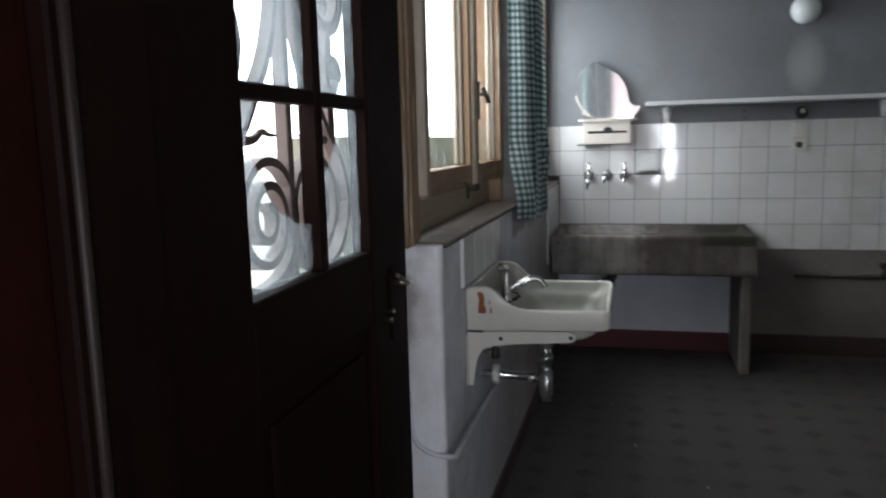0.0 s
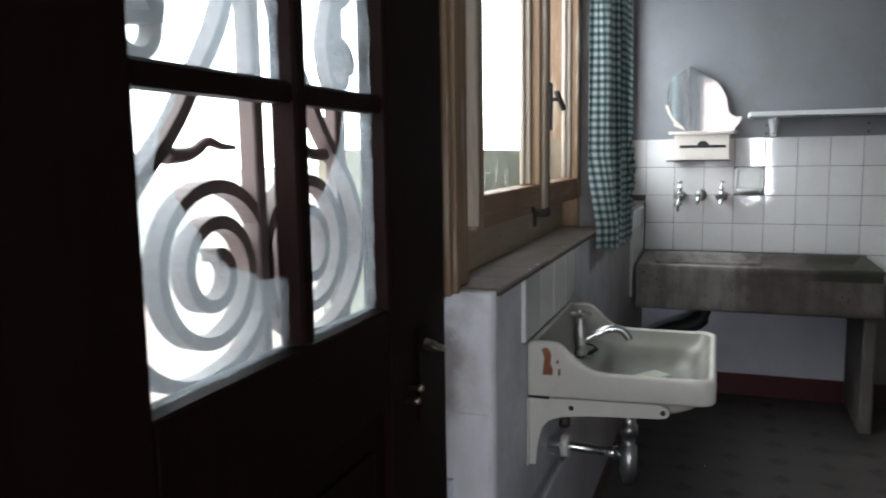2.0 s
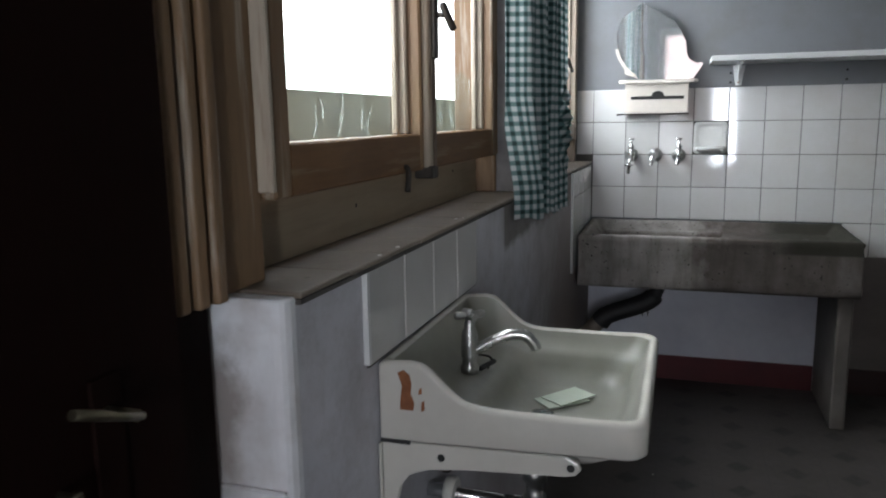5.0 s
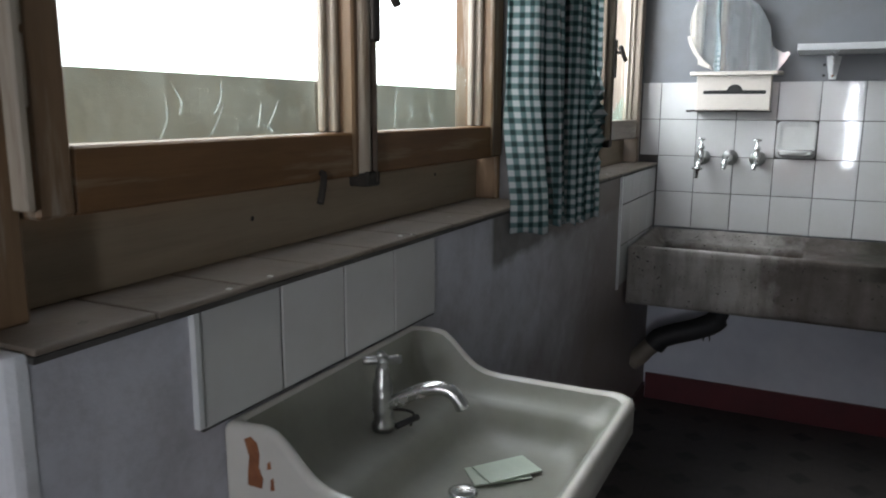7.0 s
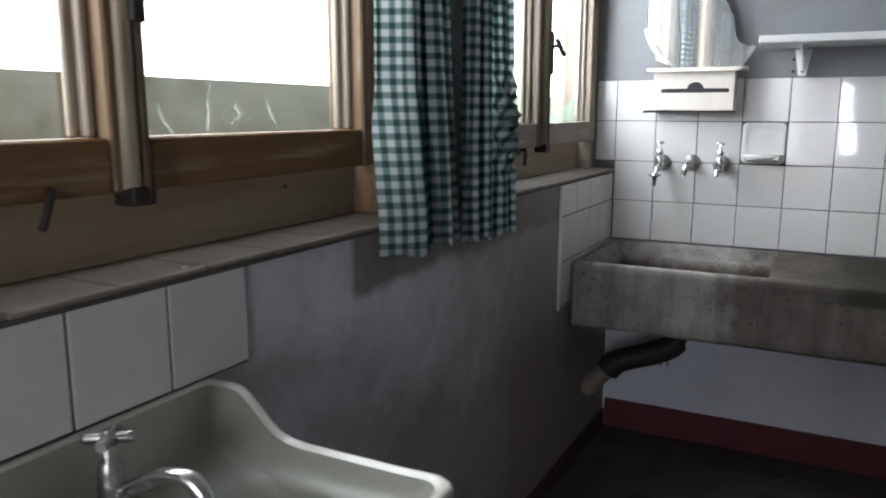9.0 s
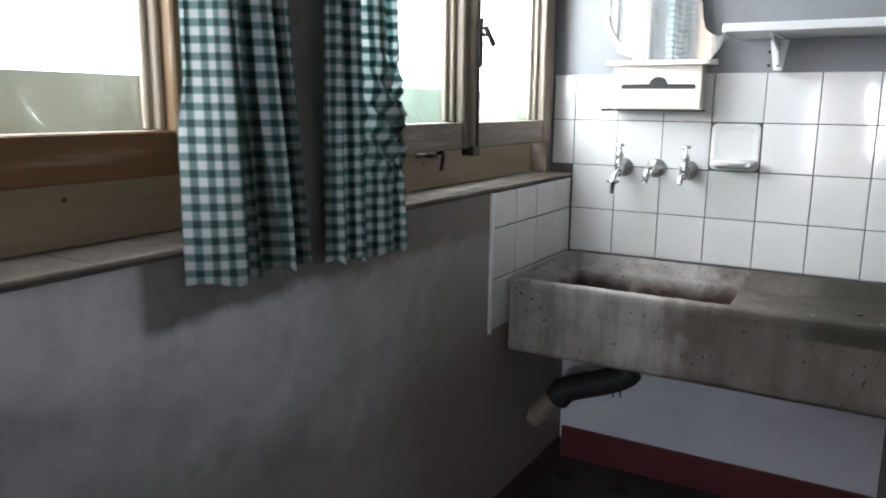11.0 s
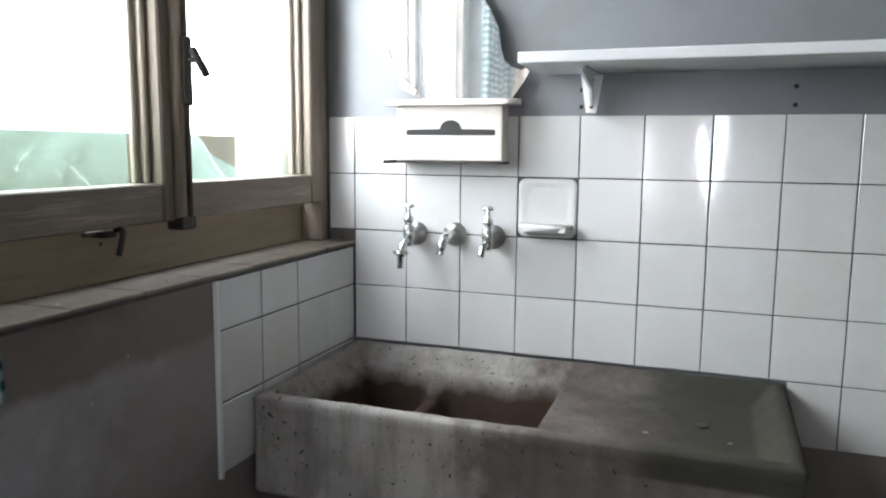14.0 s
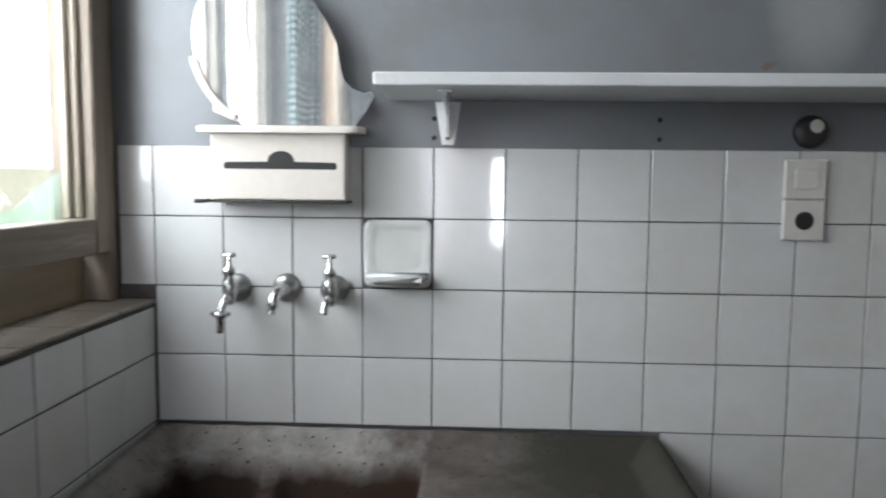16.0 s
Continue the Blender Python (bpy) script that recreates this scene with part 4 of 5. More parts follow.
for x0, x1, d, rb, rf, z, w in ((-0.013, 0.358, 0.021, 0.014, 0.032, 0.806, 0.92), (-0.007, 0.354, 0.026, 0.018, 0.034, 0.797, 0.60), (0.006, 0.350, 0.031, 0.022, 0.036, 0.791, 0.25), (0.030, 0.346, 0.036, 0.026, 0.040, 0.787, 0.05),
                                (0.080, 0.340, 0.043, 0.036, 0.046, 0.782, 0.0), (0.094, 0.336, 0.048, 0.040, 0.048, 0.774, 0.0), (0.104, 0.330, 0.054, 0.044, 0.05, 0.756, 0.0), (0.112, 0.322, 0.062, 0.046, 0.05, 0.740, 0.0),
                                (0.125, 0.308, 0.076, 0.05, 0.05, 0.730, 0.0), (0.145, 0.285, 0.10, 0.05, 0.05, 0.7265, 0.0), (0.160, 0.210, 0.218, 0.02, 0.02, 0.7245, 0.0)):
    loops.append(basin_loop(x0, x1, d, rb, rf, lambda x, z=z, w=w: z + w * (rim_z(x) - 0.8225)))
smooth_faces(part("bowl", loft(B(), loops), BOWL, basin, "greenish bowl with its shade in the colour"))
loops = [basin_loop(x0, x1, d, 0.03, 0.04, lambda x, z=z: z) for x0, x1, d, z in ((0.0, 0.356, 0.022, 0.772), (0.075, 0.345, 0.038, 0.765), (0.095, 0.335, 0.05, 0.738), (0.115, 0.312, 0.072, 0.720), (0.15, 0.24, 0.17, 0.715))]
smooth_faces(part("underside", loft(B(), loops), PORCELAIN, basin))
bm = B()
lathe(bm, (0.185, -2.360, 0.7245), (0, 0, 1), [(0, 0.022), (0.0025, 0.022), (0.003, 0.017), (0.0015, 0.012), (0.0015, 0.0001)], 16)
part("drain_ring", bm, CHROME, basin)
part("slot", box(B(), (-0.031, YN - 0.0009, 0.7515), (0.018, YN + 0.003, 0.7575)), BLACK, cheek, "dark gap over the bracket")
# chips where the enamel is gone
CHIP = [(0.000, 0.869), (0.010, 0.874), (0.020, 0.867), (0.023, 0.852), (0.021, 0.836), (0.027, 0.822), (0.025, 0.809), (0.003, 0.809), (0.004, 0.828), (0.007, 0.848)]
part("chip", prism(B(), CHIP, 'y', YN - 0.0008, YN + 0.001), RUST, cheek, "rusty chip in the enamel")
for x, z, h in ((0.034, 0.842, 0.012), (0.038, 0.818, 0.018)):
    part("chip", prism(B(), [(x, z - h / 2), (x + 0.006, z - h / 2 + 0.002), (x + 0.005, z + h / 2), (x + 0.001, z + h / 2 - 0.003)], 'y', YN - 0.0008, YN + 0.001), RUST, cheek)
BRK = [(-0.033, 0.588), (-0.014, 0.588), (-0.012, 0.65), (-0.004, 0.680), (0.014, 0.702), (0.046, 0.714), (0.11, 0.719), (0.262, 0.729), (0.277, 0.731), (0.285, 0.740), (0.281, 0.752), (0.262, 0.7605), (-0.033, 0.7515)]
for y in (YN + 0.004, YB - 0.022):
    arm = part("bracket", prism(B(), BRK, 'y', y, y + 0.014, 0.003, 2), PORCELAIN, basin, "white enamelled iron bracket")
    part("flange", box(B(), (-0.0336, y - 0.010, 0.588), (-0.0290, y + 0.0235, 0.7505), 0.001), PORCELAIN, arm)
    for x, z in ((0.068, 0.734), (0.270, 0.743)):
        bm = B()
        lathe(bm, (x, y + 0.001, z), (0, -1, 0), [(0, 0.0062), (0.0016, 0.0062)], 12)
        part("bolt_hole", bm, BLACK, arm)

tap = thing("basin_tap", (0.076, -2.392, 0.795), "dull chrome pillar tap with cross handle", "tap")
bm = B()
lathe(bm, (0.076, -2.392, 0.796), (0, 0, 1), [(0, 0.017), (0.010, 0.018), (0.016, 0.014), (0.026, 0.0135), (0.034, 0.017), (0.038, 0.0145), (0.042, 0.017), (0.046, 0.0145), (0.050, 0.017), (0.056, 0.0145), (0.068, 0.0155), (0.078, 0.0135), (0.086, 0.010), (0.094, 0.011), (0.100, 0.007), (0.108, 0.007)], 16)
pillar = part("body", bm, DULLCHROME, tap)
bm = B()
tube(bm, smooth_line([(0.080, -2.390, 0.834), (0.110, -2.384, 0.852), (0.145, -2.377, 0.868), (0.175, -2.370, 0.868), (0.192, -2.367, 0.852), (0.196, -2.366, 0.842)], 5), 0.0105, 12)
part("spout", bm, CHROME, pillar)
bm = B()
for ang in (35, 125):
    c, s = math.cos(radians(ang)), math.sin(radians(ang))
    pts = [(0.076 + c * d, -2.392 + s * d, 0.906) for d in (-0.029, -0.023, 0, 0.023, 0.029)]
    tube(bm, pts, [0.0055, 0.0075, 0.005, 0.0075, 0.0055], 10)
lathe(bm, (0.076, -2.392, 0.898), (0, 0, 1), [(0, 0.009), (0.012, 0.010), (0.018, 0.006)], 12)
part("cross_handle", bm, DULLCHROME, pillar)
chain = thing("plug_chain", (0.078, -2.362, 0.80), "dark plug chain dangling in the basin", "chain")
bm = B()
tube(bm, smooth_line([(0.084, -2.382, 0.826), (0.098, -2.367, 0.822), (0.108, -2.354, 0.812), (0.100, -2.348, 0.790), (0.110, -2.352, 0.768), (0.118, -2.348, 0.750), (0.148, -2.362, 0.722)], 6), 0.0022, 6)
part("links", bm, IRON, chain)
part("stopper", tube(B(), [(0.093, -2.382, 0.800), (0.112, -2.347, 0.806)], 0.005, 8), RUBBER, chain)
for moved in (tap, chain):
    moved.matrix_basis = Matrix.Translation((-0.030, 0.042, -0.006)) @ moved.matrix_basis
bm = B()
for k, (dx, dy, rz) in enumerate(((0, 0, -0.85), (0.010, 0.012, -0.65))):
    c, s = math.cos(rz), math.sin(rz)
    q = [(-0.028, -0.045), (0.028, -0.045), (0.028, 0.045), (-0.028, 0.045)]
    poly = [(0.210 + dx + u * c - v * s, -2.290 + dy + u * s + v * c) for u, v in q]
    prism(bm, poly, 'z', 0.7275 + 0.004 * k, 0.7295 + 0.004 * k)
solid("paper_slip", bm, PAPER, "folded pale green paper lying in the basin", "paper")

trap = thing("basin_trap", (0.175, -2.412, 0.49), "chrome waste trap under the wash basin", "waste pipe")
bm = B()
lathe(bm, (0.19, -2.412, 0.7), (0, 0, -1), [(0, 0.030), (0.012, 0.030), (0.03, 0.019), (0.06, 0.018), (0.062, 0.023), (0.085, 0.023), (0.087, 0.0165), (0.115, 0.0165), (0.117, 0.022), (0.19, 0.022), (0.20, 0.016), (0.215, 0.014)], 16)
part("bottle", bm, DULLCHROME, trap)
part("arm", tube(B(), [(0.18, -2.412, 0.560), (0.02, -2.412, 0.566), (X0, -2.412, 0.566)], 0.0125, 12), CHROME, trap)
bm = B()
lathe(bm, (0.165, -2.412, 0.5605), (-1, 0, 0.03), [(0, 0.017), (0.03, 0.017), (0.033, 0.013)], 14)
part("nut", bm, CHROME, trap)
bm = B()
lathe(bm, (0.040, -2.412, 0.566), (-1, 0, 0), [(0, 0.028), (0.005, 0.031), (0.018, 0.031), (0.022, 0.026)], 18)
part("collar", bm, PLASTIC, trap, "white plastic collar")
bm = B()
lathe(bm, (X0 + 0.001, -2.412, 0.566), (1, 0, 0), [(0, 0.034), (0.008, 0.034), (0.012, 0.02)], 18)
part("wall_flange", bm, CHROME, trap)
valve = thing("stop_valve", (0.03, -2.40, 0.66), "small chrome stop valve below the basin", "valve")
bm = B()
tube(bm, smooth_line([(X0, -2.46, 0.655), (0.02, -2.46, 0.655), (0.042, -2.455, 0.662), (0.05, -2.43, 0.70), (0.05, -2.412, 0.76), (0.047, -2.41, 0.80)], 5), 0.0065, 10)
part("supply_pipe", bm, CHROME, valve)
bm = B()
lathe(bm, (0.035, -2.46, 0.632), (0, 0, 1), [(0, 0.008), (0.004, 0.014), (0.022, 0.014), (0.03, 0.010), (0.05, 0.010)], 12)
part("valve_body", bm, IRON, valve)

for moved in (trap, valve):
    moved.matrix_basis = Matrix.Translation((-0.016, 0.040, -0.012)) @ moved.matrix_basis

cable = thing("wall_pipe", (X0, -2.6, 0.49), "thin painted pipe bent round the low wall end", "pipe")
part("pipe", tube(B(), smooth_line([(-0.125, -2.889, 0.66), (-0.123, -2.889, 0.56), (-0.105, -2.889, 0.515), (-0.06, -2.889, 0.492), (-0.010, -2.884, 0.488), (-0.006, -2.86, 0.488), (-0.007, -2.6, 0.488), (-0.007, -2.30, 0.486)], 5), 0.0075, 8), LOW_PAINT, cable)


# ---- stone trough sink ----
sink = thing("stone_sink", (0.54, -0.25, 0), "heavy worn stone trough sink on a slab leg", "sink")
SX, SY, ZT, ZL = 1.085, -0.495, 0.777, 0.55


def stone(parts, name="slab", bevel=0.006, label=""):
    bm = B()
    for lo, hi in parts:
        box(bm, lo, hi, bevel, 2)
    bmesh.ops.recalc_face_normals(bm, faces=bm.faces)
    return part(name, bm, STONE, sink, label)


ZD = 0.738


def ease(a, b, v):
    t = min(max((v - a) / (b - a), 0.0), 1.0)
    return t * t * (3 - 2 * t)


def sink_height(x, y):
    """Worn top of the trough: rim, sloping draining board, two deep bowls with a low wall between."""
    ly = y - SY
    rim = min(ease(0.022, 0.060, x), ease(0.022, 0.075, SX - x), ease(0.030, 0.050, ly), ease(0.012, 0.075, -y))
    z = ZT - 0.006 * ease(0.0, 0.5, -y) - (0.040 + 0.006 * ease(0.2, 1.0, SX - x)) * rim
    bowl = min(ease(0.060, 0.105, x), ease(0.0, 0.022, 0.592 - x), ease(0.050, 0.066, ly), ease(0.075, 0.135, -y))
    z -= 0.150 * bowl
    z += 0.095 * bowl * (ease(0.225, 0.262, x) - ease(0.285, 0.325, x))
    edge = min(x, SX - x, ly, -y)
    z -= 0.007 * (1 - ease(0.0, 0.010, edge))
    return z + 0.0022 * noise.noise(Vector((x * 14, y * 14, 0))) + 0.0010 * noise.noise(Vector((x * 60, y * 60, 3)))


NX, NY = 150, 74
bm = B()
xs = [0.001 + (SX - 0.001) * i / NX for i in range(NX + 1)]
ys = [SY + (-0.001 - SY) * j / NY for j in range(NY + 1)]
rows = [[bm.verts.new((x, y, sink_height(x, y))) for y in ys] for x in xs]
for i in range(NX):
    for j in range(NY):
        bm.faces.new((rows[i][j], rows[i + 1][j], rows[i + 1][j + 1], rows[i][j + 1])).smooth = True
ring = [rows[i][0] for i in range(NX + 1)] + [rows[NX][j] for j in range(1, NY + 1)] + [rows[i][NY] for i in range(NX - 1, -1, -1)] + [rows[0][j] for j in range(NY - 1, 0, -1)]
levels = [ring]
for f in (0.10, 0.2, 0.35, 0.5, 0.65, 0.8, 0.94, 1.0):
    lap = []
    for v in ring:
        k = 0.004 * noise.noise(Vector((v.co.x * 9, v.co.y * 9, f * 4))) + (0.006 if f > 0.97 else 0) + (0.004 if 0.05 < f < 0.9 else 0)
        sx = -1 if v.co.x > SX - 1e-4 else 0
        sy = 1 if v.co.y < SY + 1e-4 else 0
        lap.append(bm.verts.new((v.co.x + sx * k, v.co.y + sy * k, v.co.z + (ZL - v.co.z) * f)))
    levels.append(lap)
for a, b in zip(levels, levels[1:]):
    for i in range(len(a)):
        bm.faces.new((a[i], b[i], b[(i + 1) % len(a)], a[(i + 1) % len(a)])).smooth = True
bm.faces.new(levels[-1])
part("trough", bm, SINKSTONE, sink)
stone([((1.012, -0.455, 0.0), (1.068, -0.001, ZL - 0.0005))], "leg", 0.008, "thin upright stone slab leg")
bm = B()
lathe(bm, (0.913, -0.243, ZD), (0, 0, 1), [(0, 0.012), (0.001, 0.012), (0.0012, 0.009)], 12)
part("drain_hole", bm, BLACK, sink)
for x, y, r in ((0.80, -0.33, 0.004), (0.96, -0.33, 0.003), (0.70, -0.36, 0.003)):
    bm = B()
    prism(bm, [(x, y), (x + r * 3, y + r * 0.6), (x + r * 2.2, y + r * 1.6), (x + r * 0.4, y + r)], 'z', ZD, ZD + 0.002)
    solid("plaster_flake", bm, LEDGE, "small pale flake lying on the stone sink", "debris", "flakes on the sink")

waste = thing("sink_waste", (0.2, -0.26, 0.3), "black rubber waste elbow under the stone sink", "waste pipe")
part("elbow", tube(B(), smooth_line([(0.335, -0.26, 0.549), (0.325, -0.26, 0.50), (0.30, -0.26, 0.455), (0.24, -0.26, 0.42), (0.15, -0.26, 0.385), (0.10, -0.26, 0.36), (0.075, -0.26, 0.33)], 6),
                   [0.030] * 10 + [0.042] * 20 + [0.045] * 7, 14), RUBBER, waste)
part("sleeve", tube(B(), smooth_line([(0.082, -0.26, 0.345), (0.050, -0.26, 0.312), (0.020, -0.26, 0.275), (-0.014, -0.26, 0.245)], 5), 0.037, 14), LEDGE, waste, "pale cement-coated sleeve")
bm = B()
for x, l in ((0.285, 0.035), (0.262, 0.022), (0.300, 0.018)):
    tube(bm, [(x, -0.26, 0.405 + (x - 0.27) * 0.7), (x + 0.002, -0.262, 0.40 - l + (x - 0.27) * 0.7)], [0.004, 0.002], 6)
part("rag_threads", bm, RUBBER, waste)

# ---- taps on the tiles ----
def wall_rose(bm, x, z, r=0.031):
    lathe(bm, (x, -0.0015, z), (0, -1, 0), [(0, r), (0.006, r), (0.012, r * 0.75), (0.018, r * 0.42), (0.03, r * 0.40)], 20)


def bib_tap(x, z, hose):
    t = thing("wall_tap", (x, -0.03, z), "old chrome bib tap with hose nozzle" if hose else "old chrome bib tap on a round wall plate", "tap", "taps over the sink")
    bm = B()
    wall_rose(bm, x, z)
    part("wall_plate", bm, DULLCHROME, t)
    bm = B()
    tube(bm, [(x, -0.02, z), (x, -0.058, z + 0.003)], 0.0115, 12)
    lathe(bm, (x, -0.056, z - 0.028), (0, 0, 1), [(0, 0.0085), (0.008, 0.012), (0.03, 0.0155), (0.05, 0.0145), (0.058, 0.010), (0.066, 0.0135), (0.074, 0.0135), (0.080, 0.006), (0.094, 0.0045), (0.102, 0.0045)], 16)
    body = part("body", bm, CHROME, t)
    part("t_handle", tube(B(), [(x - 0.014, -0.056, z + 0.074), (x - 0.011, -0.056, z + 0.0745), (x + 0.011, -0.056, z + 0.0755), (x + 0.014, -0.056, z + 0.076)], [0.0035, 0.005, 0.005, 0.0035], 10), CHROME, body)
    bm = B()
    tube(bm, smooth_line([(x, -0.066, z - 0.012), (x - 0.003, -0.085, z - 0.018), (x - 0.006, -0.094, z - 0.040)], 5), 0.0085, 12)
    nose = part("spout", bm, CHROME, t)
    if hose:
        bm = B()
        lathe(bm, (x - 0.006, -0.094, z - 0.035), (-0.05, 0, -1), [(0, 0.010), (0.003, 0.016), (0.012, 0.016), (0.015, 0.009), (0.038, 0.0075), (0.045, 0.008)], 14)
        part("hose_nozzle", bm, CHROME, nose)
        part("lug", tube(B(), [(x - 0.027, -0.094, z - 0.041), (x + 0.014, -0.094, z - 0.041)], 0.004, 8), CHROME, nose)
    return t


bib_tap(0.181, 1.078, True)
bib_tap(0.391, 1.078, False)
t = thing("wall_spout", (0.284, -0.03, 1.078), "short chrome wall spout on a round plate", "tap", "taps over the sink")
bm = B()
wall_rose(bm, 0.288, 1.080)
part("wall_plate", bm, DULLCHROME, t)
part("spout", tube(B(), smooth_line([(0.286, -0.02, 1.080), (0.282, -0.045, 1.078), (0.276, -0.062, 1.066), (0.271, -0.068, 1.040), (0.270, -0.069, 1.034)], 5), [0.012] * 14 + [0.0095] * 7, 12), CHROME, t)

# soap dish set in the tiles
dish = thing("soap_dish", (0.527, 0, 1.15), "white ceramic soap dish set into the tiles", "soap dish")
bm = B()
out = rounded(0.453, 0.598, 1.083, 1.227, 0.018)
inn = rounded(0.468, 0.583, 1.112, 1.214, 0.022)
loops = [[(p, 0.004, q) for p, q in out], [(p, 0.0, q) for p, q in out], [(p, -0.0015, q) for p, q in rounded(0.458, 0.593, 1.088, 1.222, 0.018)],
         [(p, -0.001, q) for p, q in inn], [(p, 0.0030, q) for p, q in rounded(0.476, 0.575, 1.120, 1.206, 0.022)]]
loft(bm, loops)
part("recess", bm, DISH, dish)
bm = B()
loops = []
for y, zt, s in ((-0.008, 1.117, 0), (-0.025, 1.114, 0.002), (-0.042, 1.116, 0.008), (-0.047, 1.112, 0.012)):
    loops.append([(0.458 + s, y, zt), (0.593 - s, y, zt), (0.590 - s, y, zt - 0.012), (0.570 - s, y * 0.85, 1.089 + s), (0.481 + s, y * 0.85, 1.089 + s), (0.461 + s, y, zt - 0.012)])
loft(bm, loops, True, True)
part("lip", bm, DISH, dish)

# ---- mirror over a small cream cabinet ----
mirror = thing("broken_mirror", (0.29, -0.02, 1.42), "broken round mirror in three pieces on a pale backing", "mirror")
CX, CZ, R = 0.292, 1.60, 0.190
def arc(a0, a1, r, n=18):
    return [(CX + r * math.cos(radians(a0 + (a1 - a0) * i / n)), CZ + r * math.sin(radians(a0 + (a1 - a0) * i / n))) for i in range(n + 1)]


band = arc(192, 238, R + 0.010) + arc(238, 192, R - 0.004)
part("backing", prism(B(), band, 'y', -0.034, -0.012, 0.002), CREAM, mirror, "cream backing rim left bare")
part("backing", prism(B(), [(0.14, 1.55), (0.14, 1.45), (0.20, 1.425), (0.42, 1.425), (0.40, 1.50), (0.39, 1.58), (0.30, 1.66), (0.17, 1.66)], 'y', -0.020, -0.004), CREAM, mirror)
left_piece = arc(239, 148, R, 18) + [(0.185, 1.735), (0.206, 1.757), (0.214, 1.70), (0.212, 1.64), (0.216, 1.585), (0.228, 1.51), (0.226, 1.455), (0.228, 1.419), (0.205, 1.419)]
right_piece = [(0.2165, 1.757), (0.30, 1.706), (0.353, 1.672), (0.380, 1.632), (0.404, 1.584), (0.408, 1.54), (0.416, 1.512), (0.432, 1.496), (0.458, 1.486), (0.472, 1.492), (0.480, 1.482),
               (0.463, 1.453), (0.438, 1.419), (0.231, 1.419), (0.229, 1.455), (0.231, 1.51), (0.219, 1.585), (0.215, 1.64), (0.217, 1.70)]
for poly, tilt, pan in ((left_piece, 0.4, -1.6), (right_piece, 0.2, -0.2)):
    bm = B()
    prism(bm, poly, 'y', -0.030, -0.0265, 0.0006, 1)
    c = Vector((CX, -0.028, 1.42))
    bmesh.ops.transform(bm, matrix=Matrix.Translation(c) @ Euler((radians(tilt), 0, radians(pan))).to_matrix().to_4x4() @ Matrix.Translation(-c), verts=bm.verts)
    part("mirror_glass", bm, MIRROR, mirror, "tarnished silvered shard")
crack = [(0.2075, 1.755), (0.2155, 1.70), (0.2135, 1.64), (0.2175, 1.585), (0.2295, 1.51), (0.2275, 1.455), (0.2295, 1.419)]
part("crack", prism(B(), [(x - 0.0035, z) for x, z in crack] + [(x + 0.0035, z) for x, z in crack[::-1]], 'y', -0.0262, -0.0245), BLACK, mirror, "dark crack between the shards")
cab = thing("mirror_cabinet", (0.283, -0.04, 1.265), "small cream enamelled tissue box under the mirror", "cabinet")
bm = B()
box(bm, (0.146, -0.058, 1.268), (0.424, 0.0, 1.403), 0.004, 2)
part("body", bm, CREAM, cab)
SLOT = [(0.176, 1.331), (0.404, 1.331), (0.406, 1.334), (0.406, 1.341), (0.402, 1.345), (0.322, 1.346)] + \
       [(0.292 + 0.028 * math.cos(radians(a)), 1.346 + 0.022 * math.sin(radians(a))) for a in range(0, 181, 20)] + [(0.180, 1.345), (0.174, 1.342), (0.174, 1.334)]
part("slot", prism(B(), SLOT, 'y', -0.0588, -0.0575), BLACK, cab, "dark dispensing slot")
part("bottom_edge", box(B(), (0.143, -0.060, 1.262), (0.428, -0.001, 1.267), 0.001), IRON, cab)
part("peg", tube(B(), [(0.145, -0.056, 1.266), (0.118, -0.056, 1.264), (0.112, -0.056, 1.265)], [0.004, 0.004, 0.005], 8), IRON, cab)
part("top_shelf", prism(B(), rounded(0.118, 0.462, -0.082, -0.001, 0.03), 'z', 1.4035, 1.4175, 0.003), CREAM, cab, "cream shelf edge")

# ---- long white shelf ----
shelf = thing("wall_shelf", (1.2, -0.12, 1.475), "long white wall shelf on metal brackets", "shelf")
part("board", box(B(), (0.508, -0.255, 1.477), (1.98, 0.006, 1.500), 0.002), SHELFWHITE, shelf)
for x in (0.630, 1.78):
    bm = B()
    prism(bm, [(-0.004, 1.4765), (-0.20, 1.4765), (-0.205, 1.466), (-0.06, 1.44), (-0.032, 1.385), (-0.004, 1.385)], 'x', x - 0.003, x + 0.003)
    prism(bm, [(x - 0.026, 1.470), (x + 0.026, 1.470), (x + 0.012, 1.384), (x - 0.012, 1.384)], 'y', -0.036, -0.032, 0.001)
    box(bm, (x - 0.012, -0.20, 1.472), (x + 0.012, -0.004, 1.4765))
    brace = part("bracket", bm, SHELFWHITE, shelf, "white pressed metal bracket")
    for z in (1.458, 1.398):
        bm = B()
        lathe(bm, (x, -0.036, z), (0, -1, 0), [(0, 0.005), (0.003, 0.004)], 10)
        part("screw", bm, RUST, brace)
for x in (0.600, 1.066):
    for z in (1.44, 1.40):
        bm = B()
        lathe(bm, (x, 0.0082, z), (0, -1, 0), [(0, 0.0055), (0.0012, 0.005)], 10)
        solid("screw_hole", bm, BLACK, "dark screw hole in the painted wall", "hole", "screw holes")

